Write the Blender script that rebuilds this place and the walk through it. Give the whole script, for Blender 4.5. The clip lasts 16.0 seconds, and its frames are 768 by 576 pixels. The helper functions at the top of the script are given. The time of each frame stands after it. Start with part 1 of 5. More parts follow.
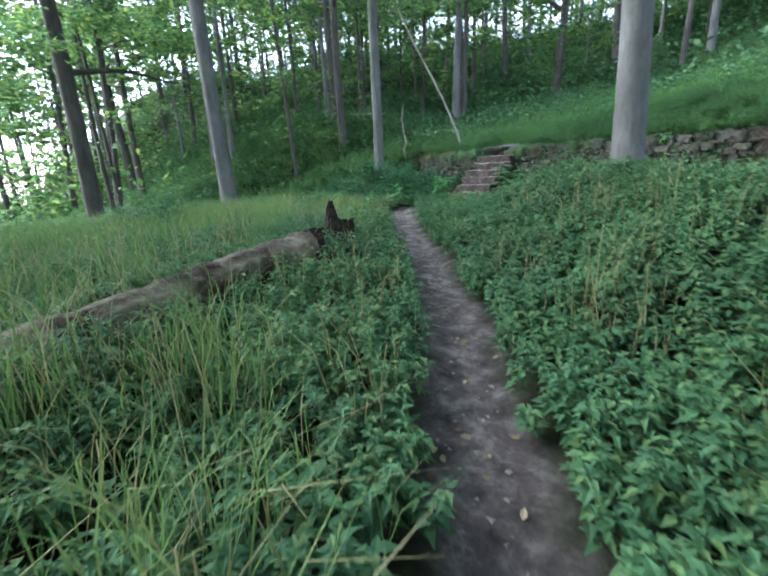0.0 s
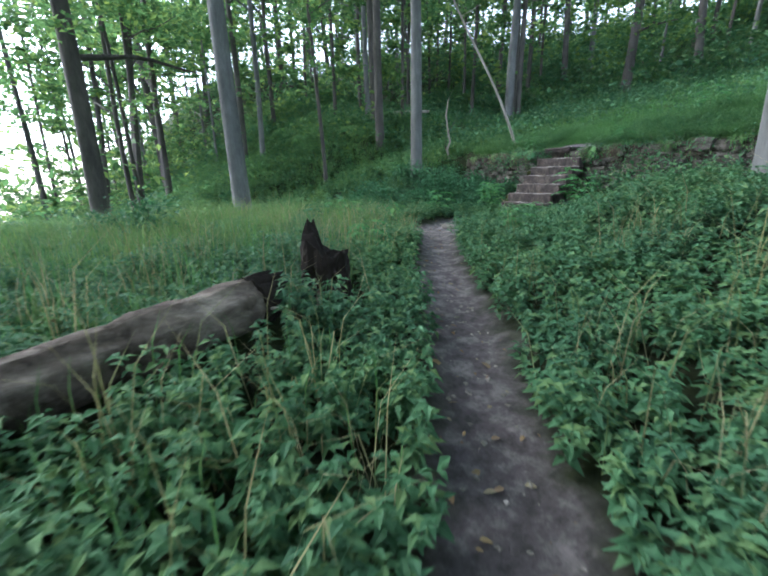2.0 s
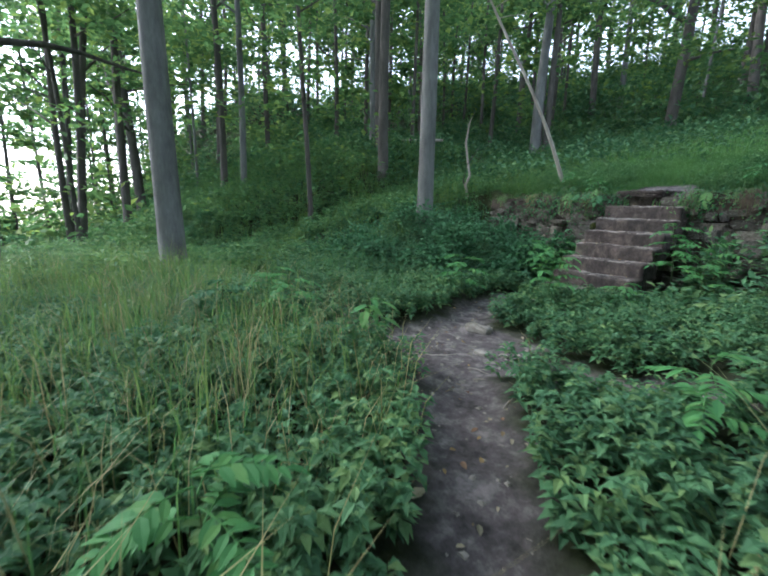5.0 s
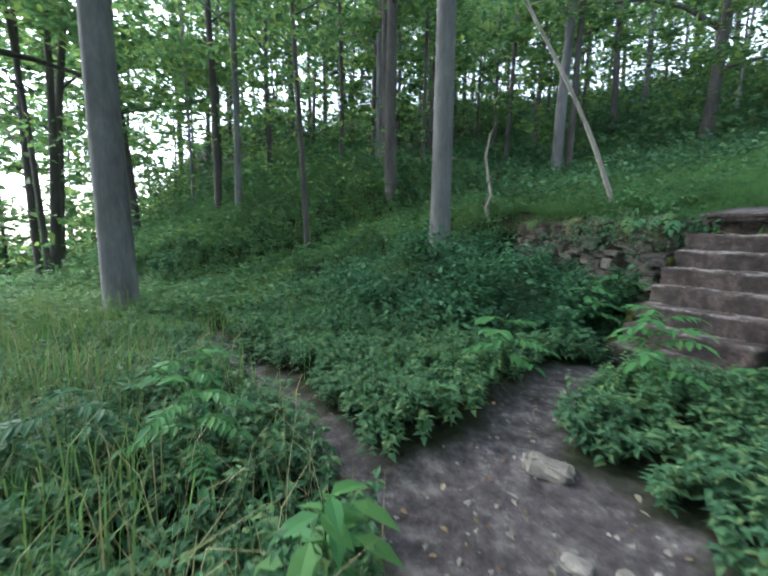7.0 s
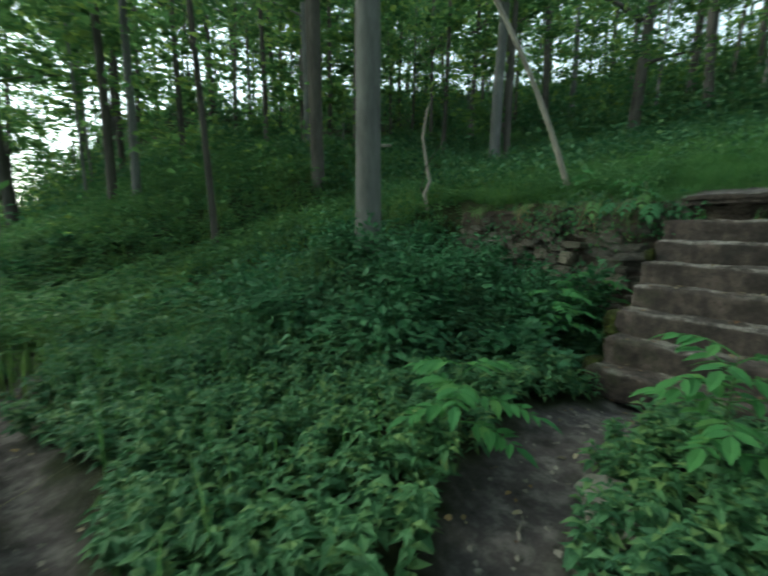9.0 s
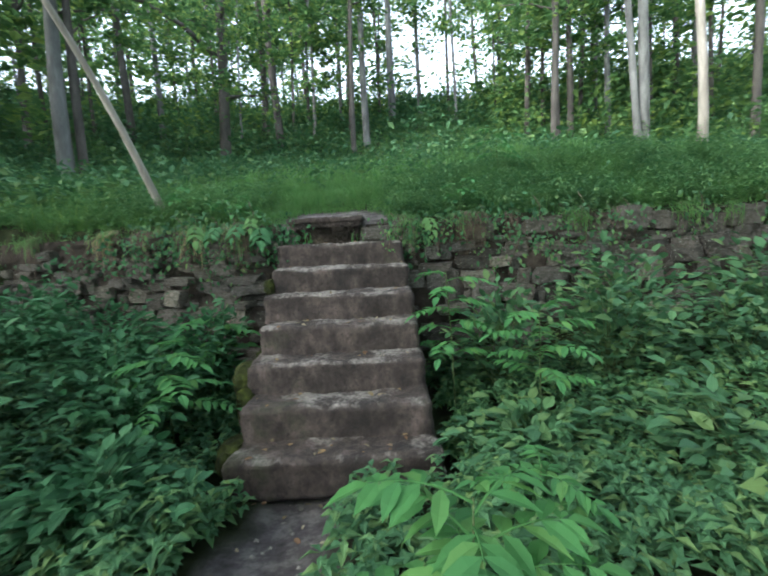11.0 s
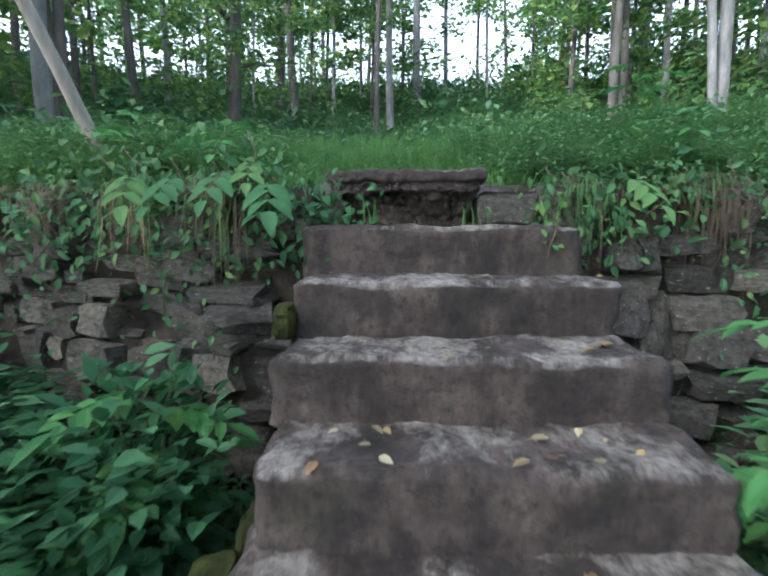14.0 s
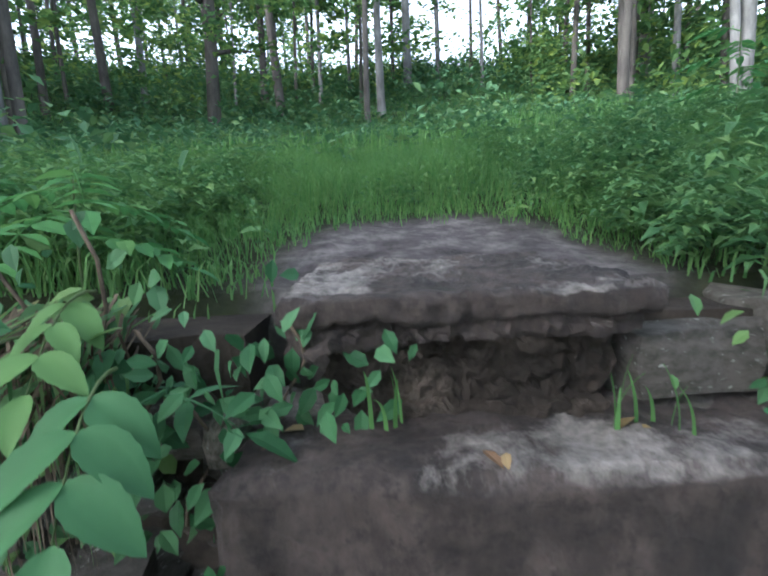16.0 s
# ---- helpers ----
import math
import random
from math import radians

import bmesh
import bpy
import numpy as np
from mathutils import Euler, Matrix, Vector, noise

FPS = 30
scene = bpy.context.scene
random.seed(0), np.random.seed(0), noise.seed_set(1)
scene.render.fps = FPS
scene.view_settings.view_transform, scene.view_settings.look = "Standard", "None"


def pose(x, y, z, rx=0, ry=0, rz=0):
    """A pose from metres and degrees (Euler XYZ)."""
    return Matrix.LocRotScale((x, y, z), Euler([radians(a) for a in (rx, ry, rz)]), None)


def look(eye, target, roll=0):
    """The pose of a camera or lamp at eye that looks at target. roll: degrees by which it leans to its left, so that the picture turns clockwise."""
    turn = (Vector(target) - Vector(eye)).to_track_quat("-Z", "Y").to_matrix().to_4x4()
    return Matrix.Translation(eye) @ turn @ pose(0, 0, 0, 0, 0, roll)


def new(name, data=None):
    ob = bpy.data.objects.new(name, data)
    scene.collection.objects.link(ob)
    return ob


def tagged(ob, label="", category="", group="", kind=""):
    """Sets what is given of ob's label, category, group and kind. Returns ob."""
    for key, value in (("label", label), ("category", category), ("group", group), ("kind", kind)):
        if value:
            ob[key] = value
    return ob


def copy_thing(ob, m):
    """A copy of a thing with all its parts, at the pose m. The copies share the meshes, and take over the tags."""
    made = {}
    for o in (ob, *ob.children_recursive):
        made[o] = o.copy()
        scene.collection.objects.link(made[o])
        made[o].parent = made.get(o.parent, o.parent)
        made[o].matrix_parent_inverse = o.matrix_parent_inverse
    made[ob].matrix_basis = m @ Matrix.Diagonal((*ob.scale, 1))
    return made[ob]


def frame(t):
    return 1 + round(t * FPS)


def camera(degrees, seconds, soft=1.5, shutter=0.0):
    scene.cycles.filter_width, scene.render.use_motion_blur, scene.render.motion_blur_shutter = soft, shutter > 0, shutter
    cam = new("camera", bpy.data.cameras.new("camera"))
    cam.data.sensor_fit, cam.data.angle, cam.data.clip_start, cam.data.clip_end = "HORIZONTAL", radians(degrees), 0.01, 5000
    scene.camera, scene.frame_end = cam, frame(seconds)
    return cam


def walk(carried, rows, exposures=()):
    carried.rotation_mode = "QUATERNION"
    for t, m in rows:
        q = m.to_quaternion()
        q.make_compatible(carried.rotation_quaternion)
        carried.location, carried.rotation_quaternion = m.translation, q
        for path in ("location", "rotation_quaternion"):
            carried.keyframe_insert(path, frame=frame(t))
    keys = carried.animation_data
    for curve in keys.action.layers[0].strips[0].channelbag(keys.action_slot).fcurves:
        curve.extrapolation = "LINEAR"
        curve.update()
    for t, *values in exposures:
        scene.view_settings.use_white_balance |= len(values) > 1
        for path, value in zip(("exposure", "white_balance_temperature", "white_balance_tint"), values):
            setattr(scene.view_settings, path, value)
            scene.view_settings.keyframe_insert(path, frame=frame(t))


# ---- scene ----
cam = camera(86.9, 16.0, soft=2.0, shutter=0.3)
ROWS = [
    (0.0, 8.132, -10.918, 0.995, 74.38, 2.52, 49.36),
    (0.5, 7.821, -10.648, 1.024, 75.95, -0.72, 52.37),
    (1.0, 7.487, -10.212, 1.038, 74.93, 0.94, 45.36),
    (1.5, 7.133, -9.776, 1.092, 75.16, 2.08, 52.35),
    (2.0, 6.681, -9.392, 1.007, 74.90, 1.27, 55.43),
    (2.5, 6.187, -8.835, 1.088, 77.60, 1.07, 54.08),
    (3.0, 5.628, -8.431, 1.121, 78.46, -2.04, 55.99),
    (3.5, 5.156, -8.028, 1.220, 79.93, -3.30, 54.65),
    (3.7, 4.947, -7.846, 1.220, 80.41, -3.07, 55.18),
    (5.8, 3.204, -6.650, 1.348, 77.57, -0.41, 56.77),
    (6.0, 3.053, -6.534, 1.370, 78.33, -0.45, 54.89),
    (6.5, 2.750, -6.220, 1.410, 80.16, 0.42, 53.56),
    (7.0, 2.362, -5.964, 1.407, 81.80, -0.70, 58.33),
    (7.5, 1.954, -5.742, 1.406, 82.51, -0.54, 66.97),
    (8.0, 1.705, -5.477, 1.419, 82.60, -0.07, 78.49),
    (8.5, 1.414, -5.211, 1.392, 81.44, -0.60, 68.83),
    (9.0, 1.340, -4.933, 1.338, 81.12, -0.35, 49.97),
    (9.5, 1.251, -4.511, 1.369, 81.92, 0.02, 37.51),
    (10.0, 1.044, -4.187, 1.405, 83.59, 0.04, 21.64),
    (10.2, 0.991, -4.077, 1.419, 83.87, 0.71, 15.76),
    (12.3, 0.671, -3.155, 1.358, 83.09, 3.50, -8.60),
    (12.5, 0.552, -3.022, 1.368, 83.37, 2.96, -4.02),
    (13.0, 0.405, -2.571, 1.299, 81.18, 1.75, 2.08),
    (13.5, 0.301, -2.166, 1.318, 82.13, 0.80, 3.98),
    (14.0, 0.311, -1.685, 1.359, 82.69, 0.02, 0.62),
    (14.5, 0.318, -1.301, 1.416, 82.39, 1.10, 4.91),
    (15.0, 0.270, -0.951, 1.525, 80.9, 1.10, 3.50),
    (15.5, 0.288, -0.675, 1.665, 80.4, 1.32, 0.61),
    (16.0, 0.240, -0.545, 1.785, 80.7, 2.39, -0.09),
]
EXPOSURES = [(0.0, 2.95, 5600, 12), (1.0, 2.9, 5600, 12), (3.5, 2.7, 5550, 12), (6.0, 2.6, 5850, 11), (7.0, 2.65, 5750, 12), (8.0, 1.6, 5950, -2), (8.5, 1.3, 6100, -10), (9.0, 1.75, 6300, -12), (9.5, 2.3, 6350, -10), (10.0, 2.6, 6300, -4), (12.5, 2.7, 5700, 12), (14.0, 2.85, 5700, 12), (16.0, 2.9, 5750, 14)]
walk(cam, [(t, pose(x, y, z, rx, ry, rz)) for t, x, y, z, rx, ry, rz in ROWS], EXPOSURES)

# ---- light ----
SUN_DIR = Vector((-0.62, -0.45, 0.64)).normalized()
SUN_EL, SUN_AZ = math.asin(SUN_DIR.z), math.atan2(SUN_DIR.x, SUN_DIR.y)
world = bpy.data.worlds.new("sky")
scene.world = world
world.use_nodes = True
wn = world.node_tree.nodes
sky = wn.new("ShaderNodeTexSky")
sky.sky_type = 'NISHITA'
sky.sun_disc = False
sky.sun_elevation = SUN_EL
sky.sun_rotation = SUN_AZ
sky.dust_density = 2.0
sky.air_density = 1.0
wn["Background"].inputs["Strength"].default_value = 0.15
pale = wn.new("ShaderNodeHueSaturation")
pale.inputs["Saturation"].default_value = 0.45
world.node_tree.links.new(sky.outputs[0], pale.inputs["Color"])
world.node_tree.links.new(pale.outputs[0], wn["Background"].inputs["Color"])
sun = new("sun", bpy.data.lights.new("sun", 'SUN'))
sun.data.energy, sun.data.angle, sun.data.color = 1.0, radians(25), (1.0, 0.95, 0.85)
sun.matrix_world = look(SUN_DIR * 50, (0, 0, 0))

# ---- terrain ----
RNG = np.random.default_rng(7)


def smooth(a, lo, hi):
    t = np.clip((a - lo) / (hi - lo), 0, 1)
    return t * t * (3 - 2 * t)


def wave(x, y, s):
    """Cheap smooth noise in about -1..1, with waves about s metres long."""
    k = 6.283 / s
    return (np.sin(k * (x + 0.37 * y) + 1.3) * np.sin(k * (0.9 * y - 0.29 * x) + 0.4)
            + 0.6 * np.sin(1.9 * k * (0.8 * x - 0.6 * y) + 2.1) * np.sin(2.1 * k * (0.5 * x + 0.8 * y)) ) / 1.6


PATHS = [
    [(10.4, -13.0), (8.16, -10.63), (7.26, -9.68), (6.1, -8.5), (5.01, -7.6), (3.75, -6.65), (2.75, -5.85), (1.75, -5.0), (0.95, -4.25),
     (0.5, -3.5), (0.3, -2.7), (0.45, -1.5)],
    [(1.9, -5.1), (0.8, -5.0), (-0.5, -5.05), (-2.1, -5.3), (-3.3, -5.1), (-6.0, -5.6), (-10.0, -5.9)],
    [(1.6, -4.6), (2.3, -4.45), (3.0, -4.05)],
]
WIDTHS = [0.175, 0.07, 0.14]


def path_distance(x, y):
    """Distance to the nearest trodden line, less its half width (below 0: on bare soil)."""
    x, y = np.asarray(x, float), np.asarray(y, float)
    best = np.full(x.shape, 1e3)
    for line, w in zip(PATHS, WIDTHS):
        for (ax, ay), (bx, by) in zip(line, line[1:]):
            t = np.clip(((x - ax) * (bx - ax) + (y - ay) * (by - ay)) / ((bx - ax) ** 2 + (by - ay) ** 2), 0, 1)
            best = np.minimum(best, np.hypot(x - ax - t * (bx - ax), y - ay - t * (by - ay)) - w)
    return np.minimum(best, np.hypot(x - 1.35, y + 4.6) - 0.62)


def height(x, y):
    x, y = np.asarray(x, float), np.asarray(y, float)
    perp = (x - 8.1) * 0.66 + (y + 10.9) * 0.75
    low = np.interp(x, [-60, -20, -8, 0, 1, 3, 5, 6.5, 8.1, 12, 40], [-3, -0.25, 0.1, 0.15, 0.14, 0.12, -0.05, -0.17, -0.25, -0.45, -1.5])
    low = low - 0.05 * np.maximum(0, -perp - 1.5) - 0.1 * np.maximum(0, -perp - 14)
    low = low + 0.85 * smooth(perp, 0.5, 3.4) * smooth(x, 1.8, 5.0) * (1 - 0.65 * smooth(y, -4.0, -1.0))
    low = low - 0.18 * smooth(y, -2.6, -1.4) * smooth(x, -1.5, 0.2) * (1 - smooth(x, 1.2, 3.0))
    up = 1.62 + 0.225 * np.clip(y - 0.75, 0, 36) - 0.02 * np.clip(y - 36.75, 0, 300)
    up = up + 0.35 * (1 - smooth(np.abs(x - 5.5), 1.0, 5.0)) * smooth(y, 0.6, 3.0)
    k = smooth(x, -6.6, -3.6)
    y0 = -5.0 + (5.28 + 0.30 * np.clip(-x - 0.4, 0, 3.6)) * k
    z = low + (up - low) * smooth(y, y0, y0 + 7.0 - 6.85 * k)
    q = np.maximum(0, -x - 8.5)
    z = z + (1.6 * (1 - np.exp(-q / 3)) + 0.1 * np.minimum(q, 30)) * smooth(y, -10.0, -2.5) * (1 - smooth(y, 4, 14))
    t = np.clip(((x - 4.3) * 1.4 + (y + 8.72) * -3.4) / 13.5, 0, 1)
    z = z + 0.16 * np.exp(-((x - 4.3 - 1.4 * t) ** 2 + (y + 8.72 + 3.4 * t) ** 2) / 0.2)
    z = z + 0.75 * np.exp(-(((x + 3.1) / 1.3) ** 2 + ((y + 1.7) / 1.1) ** 2))
    far = np.clip(np.hypot(x - 1.0, y + 4.0) - 22.0, 0, 32)
    west = np.degrees(np.arctan2(1.0 - x, y + 4.0))
    z = z + far * (0.21 + 0.12 * smooth(west, 30, 70)) * (1 - smooth(west, 60, 106)) * smooth(west, -80, -45)
    d = path_distance(x, y)
    bare = 1 - smooth(d, -0.1, 0.25)
    z = z - 0.05 * bare + 0.012 * wave(x, y, 0.55) + 0.05 * wave(x, y, 2.7) * (1 - bare) * smooth(np.abs(y - 0.3), 0.3, 1.2)
    return z


def h1(x, y):
    return float(height(np.array([x]), np.array([y]))[0])


# ---- materials ----
def material(name):
    m = bpy.data.materials.new(name)
    m.use_nodes = True
    nt = m.node_tree
    return m, nt, nt.nodes["Principled BSDF"]


def node(nt, kind, **sockets):
    n = nt.nodes.new(kind)
    for k, v in sockets.items():
        n.inputs[k].default_value = v
    return n


def ramp(nt, src, stops):
    r = nt.nodes.new("ShaderNodeValToRGB")
    while len(r.color_ramp.elements) < len(stops):
        r.color_ramp.elements.new(0.5)
    for e, (p, c) in zip(r.color_ramp.elements, stops):
        e.position, e.color = p, (*c, 1)
    nt.links.new(src, r.inputs[0])
    return r.outputs[0]


def mixc(nt, fac, a, b):
    n = nt.nodes.new("ShaderNodeMix")
    n.data_type = 'RGBA'
    nt.links.new(fac, n.inputs[0])
    nt.links.new(a, n.inputs[6])
    nt.links.new(b, n.inputs[7])
    return n.outputs[2]


def noise_out(nt, scale, detail=6.0, rough=0.6, coords="Object", stretch=None):
    tc = nt.nodes.new("ShaderNodeTexCoord")
    n = node(nt, "ShaderNodeTexNoise", Scale=scale, Detail=detail, Roughness=rough)
    if stretch:
        mp = nt.nodes.new("ShaderNodeMapping")
        mp.inputs["Scale"].default_value = stretch
        nt.links.new(tc.outputs[coords], mp.inputs[0])
        nt.links.new(mp.outputs[0], n.inputs[0])
    else:
        nt.links.new(tc.outputs[coords], n.inputs[0])
    return n.outputs[0]


def bump(nt, bsdf, src, strength, distance):
    b = node(nt, "ShaderNodeBump", Strength=strength, Distance=distance)
    nt.links.new(src, b.inputs["Height"])
    nt.links.new(b.outputs[0], bsdf.inputs["Normal"])


def rough_material(name, stops, scale, fine, rough=0.9, depth=0.01, strength=0.6, stretch=None, coords="Object"):
    m, nt, b = material(name)
    big = noise_out(nt, scale, 5, 0.6, coords, stretch)
    small = noise_out(nt, fine, 8, 0.7, coords, stretch)
    c1 = ramp(nt, big, stops)
    c2 = ramp(nt, small, [(0.3, (0.45, 0.45, 0.45)), (0.7, (1, 1, 1))])
    mul = nt.nodes.new("ShaderNodeMix")
    mul.data_type, mul.blend_type = 'RGBA', 'MULTIPLY'
    mul.inputs[0].default_value = 0.6
    nt.links.new(c1, mul.inputs[6])
    nt.links.new(c2, mul.inputs[7])
    nt.links.new(mul.outputs[2], b.inputs["Base Color"])
    b.inputs["Roughness"].default_value = rough
    b.inputs["Specular IOR Level"].default_value = 0.25
    bump(nt, b, small, strength, depth)
    return m


def leaf_material(name, colours, through_light=0.28, rough=0.62):
    """Leaves: colour varies leaf by leaf; light shines through them."""
    m, nt, b = material(name)
    g = nt.nodes.new("ShaderNodeNewGeometry")
    c = ramp(nt, g.outputs["Random Per Island"], [(i / (len(colours) - 1), c) for i, c in enumerate(colours)])
    patch = ramp(nt, noise_out(nt, 0.9, 3), [(0.3, (0.7, 0.75, 0.8)), (0.7, (1.15, 1.1, 0.9))])
    mul = nt.nodes.new("ShaderNodeMix")
    mul.data_type, mul.blend_type = 'RGBA', 'MULTIPLY'
    mul.inputs[0].default_value = 0.8
    nt.links.new(c, mul.inputs[6])
    nt.links.new(patch, mul.inputs[7])
    c = mul.outputs[2]
    nt.links.new(c, b.inputs["Base Color"])
    b.inputs["Roughness"].default_value = rough
    b.inputs["Specular IOR Level"].default_value = 0.2
    tr = nt.nodes.new("ShaderNodeBsdfTranslucent")
    nt.links.new(c, tr.inputs[0])
    mx = nt.nodes.new("ShaderNodeMixShader")
    mx.inputs[0].default_value = through_light
    nt.links.new(b.outputs[0], mx.inputs[1])
    nt.links.new(tr.outputs[0], mx.inputs[2])
    nt.links.new(mx.outputs[0], nt.nodes["Material Output"].inputs[0])
    return m


M_BARK = rough_material("grey_bark", [(0.3, (0.085, 0.088, 0.084)), (0.55, (0.16, 0.164, 0.157)), (0.75, (0.25, 0.255, 0.245))], 3.0, 14.0, 0.9, 0.02, 0.7, (1, 1, 0.28))
M_BARK_DARK = rough_material("dark_bark", [(0.3, (0.05, 0.047, 0.043)), (0.7, (0.13, 0.12, 0.105))], 3.0, 16.0, 0.95, 0.02, 0.8, (1, 1, 0.25))
M_DEAD = rough_material("bare_weathered_wood", [(0.3, (0.2, 0.18, 0.15)), (0.7, (0.42, 0.39, 0.34))], 4.0, 20.0, 0.85, 0.01, 0.6, (1, 1, 0.15))
def log_material():
    """Weathered bark: long pale streaks, dark stains where it has come off."""
    m, nt, b = material("log_wood")
    streak = ramp(nt, noise_out(nt, 9.0, 8, 0.7, "Object", (1.0, 0.35, 1.0)), [(0.32, (0.07, 0.056, 0.042)), (0.5, (0.17, 0.143, 0.112)), (0.66, (0.34, 0.295, 0.24))])
    stain = ramp(nt, noise_out(nt, 2.4, 6, 0.65), [(0.44, (1, 1, 1)), (0.52, (0.3, 0.3, 0.3)), (0.6, (0, 0, 0))])
    rot = ramp(nt, noise_out(nt, 30.0, 6, 0.7), [(0.3, (0.025, 0.02, 0.014)), (0.7, (0.085, 0.068, 0.05))])
    nt.links.new(mixc(nt, stain, streak, rot), b.inputs["Base Color"])
    b.inputs["Roughness"].default_value = 0.9
    b.inputs["Specular IOR Level"].default_value = 0.2
    bump(nt, b, noise_out(nt, 22.0, 10, 0.75, "Object", (1.2, 0.4, 1.2)), 1.0, 0.03)
    return m


M_LOG = log_material()
M_ROT = rough_material("rotten_wood", [(0.3, (0.012, 0.010, 0.008)), (0.6, (0.028, 0.021, 0.016)), (0.8, (0.07, 0.05, 0.038))], 6.0, 26.0, 0.95, 0.03, 1.0, (1, 1, 0.2))
M_STONE = rough_material("wall_stone", [(0.25, (0.13, 0.12, 0.10)), (0.5, (0.24, 0.22, 0.185)), (0.75, (0.36, 0.34, 0.29))], 5.0, 30.0, 0.92, 0.012, 0.8)
def stone_material():
    m, nt, b = material("wall_stone")
    oi = nt.nodes.new("ShaderNodeObjectInfo")
    base = ramp(nt, oi.outputs["Random"], [(0.0, (0.06, 0.054, 0.045)), (0.35, (0.12, 0.107, 0.09)), (0.7, (0.09, 0.085, 0.078)), (0.9, (0.15, 0.135, 0.11)), (1.0, (0.27, 0.245, 0.2))])
    dirt = ramp(nt, noise_out(nt, 7.0, 6, 0.65, "Generated"), [(0.35, (0.25, 0.26, 0.2)), (0.6, (1, 1, 1))])
    lich = ramp(nt, noise_out(nt, 16.0, 5, 0.6, "Generated"), [(0.62, (0, 0, 0)), (0.7, (1, 1, 1))])
    mul = nt.nodes.new("ShaderNodeMix")
    mul.data_type, mul.blend_type = 'RGBA', 'MULTIPLY'
    mul.inputs[0].default_value = 0.85
    nt.links.new(base, mul.inputs[6])
    nt.links.new(dirt, mul.inputs[7])
    grey = nt.nodes.new("ShaderNodeRGB")
    grey.outputs[0].default_value = (0.34, 0.36, 0.32, 1)
    nt.links.new(mixc(nt, lich, mul.outputs[2], grey.outputs[0]), b.inputs["Base Color"])
    b.inputs["Roughness"].default_value = 0.95
    bump(nt, b, noise_out(nt, 9.0, 9, 0.75, "Generated"), 1.0, 0.03)
    return m


M_WALL = stone_material()
M_MOSS = rough_material("moss", [(0.3, (0.014, 0.018, 0.007)), (0.55, (0.05, 0.062, 0.014)), (0.75, (0.12, 0.13, 0.025))], 14.0, 90.0, 1.0, 0.015, 1.0)
M_PALE = rough_material("pale_stone", [(0.3, (0.17, 0.158, 0.135)), (0.7, (0.36, 0.335, 0.29))], 6.0, 40.0, 0.9, 0.01, 0.6)
M_EARTH = rough_material("bank_earth", [(0.3, (0.022, 0.018, 0.014)), (0.55, (0.06, 0.048, 0.038)), (0.75, (0.13, 0.105, 0.082))], 5.0, 34.0, 0.95, 0.03, 1.0)
M_ROOT = rough_material("dry_root", [(0.3, (0.05, 0.038, 0.026)), (0.7, (0.15, 0.12, 0.085))], 20.0, 60.0, 0.9, 0.004, 0.5)
M_STEM = rough_material("green_stem", [(0.3, (0.045, 0.085, 0.03)), (0.7, (0.10, 0.14, 0.05))], 20.0, 60.0, 0.7, 0.002, 0.3)
M_WEED = leaf_material("weed_leaf", [(0.044, 0.112, 0.056), (0.062, 0.152, 0.072), (0.080, 0.182, 0.084), (0.13, 0.215, 0.08)])
M_BROAD = leaf_material("seedling_leaf", [(0.07, 0.21, 0.075), (0.09, 0.25, 0.08), (0.125, 0.275, 0.085)], 0.4)
M_DUSK = leaf_material("bramble_leaf", [(0.024, 0.082, 0.036), (0.04, 0.125, 0.054), (0.058, 0.16, 0.075), (0.085, 0.2, 0.1)], 0.34)
M_BANK = leaf_material("bank_leaf", [(0.055, 0.14, 0.06), (0.082, 0.19, 0.075), (0.115, 0.235, 0.088), (0.15, 0.26, 0.095)], 0.4)
M_GRASS = leaf_material("grass_blade", [(0.072, 0.18, 0.058), (0.10, 0.23, 0.072), (0.145, 0.265, 0.09)], 0.45)
M_PALE_GRASS = leaf_material("pale_grass", [(0.095, 0.19, 0.055), (0.135, 0.23, 0.07), (0.18, 0.26, 0.085)], 0.4)
M_STRAW = leaf_material("dry_grass", [(0.18, 0.18, 0.08), (0.32, 0.29, 0.16), (0.14, 0.19, 0.07)], 0.3, 0.7)
M_CROWN = leaf_material("tree_leaf", [(0.055, 0.12, 0.045), (0.082, 0.17, 0.065), (0.11, 0.21, 0.075), (0.21, 0.30, 0.075)], 0.62)
M_FALLEN = leaf_material("fallen_leaf", [(0.16, 0.12, 0.08), (0.26, 0.19, 0.10), (0.14, 0.08, 0.05), (0.32, 0.28, 0.2), (0.10, 0.09, 0.06)], 0.1, 0.8)


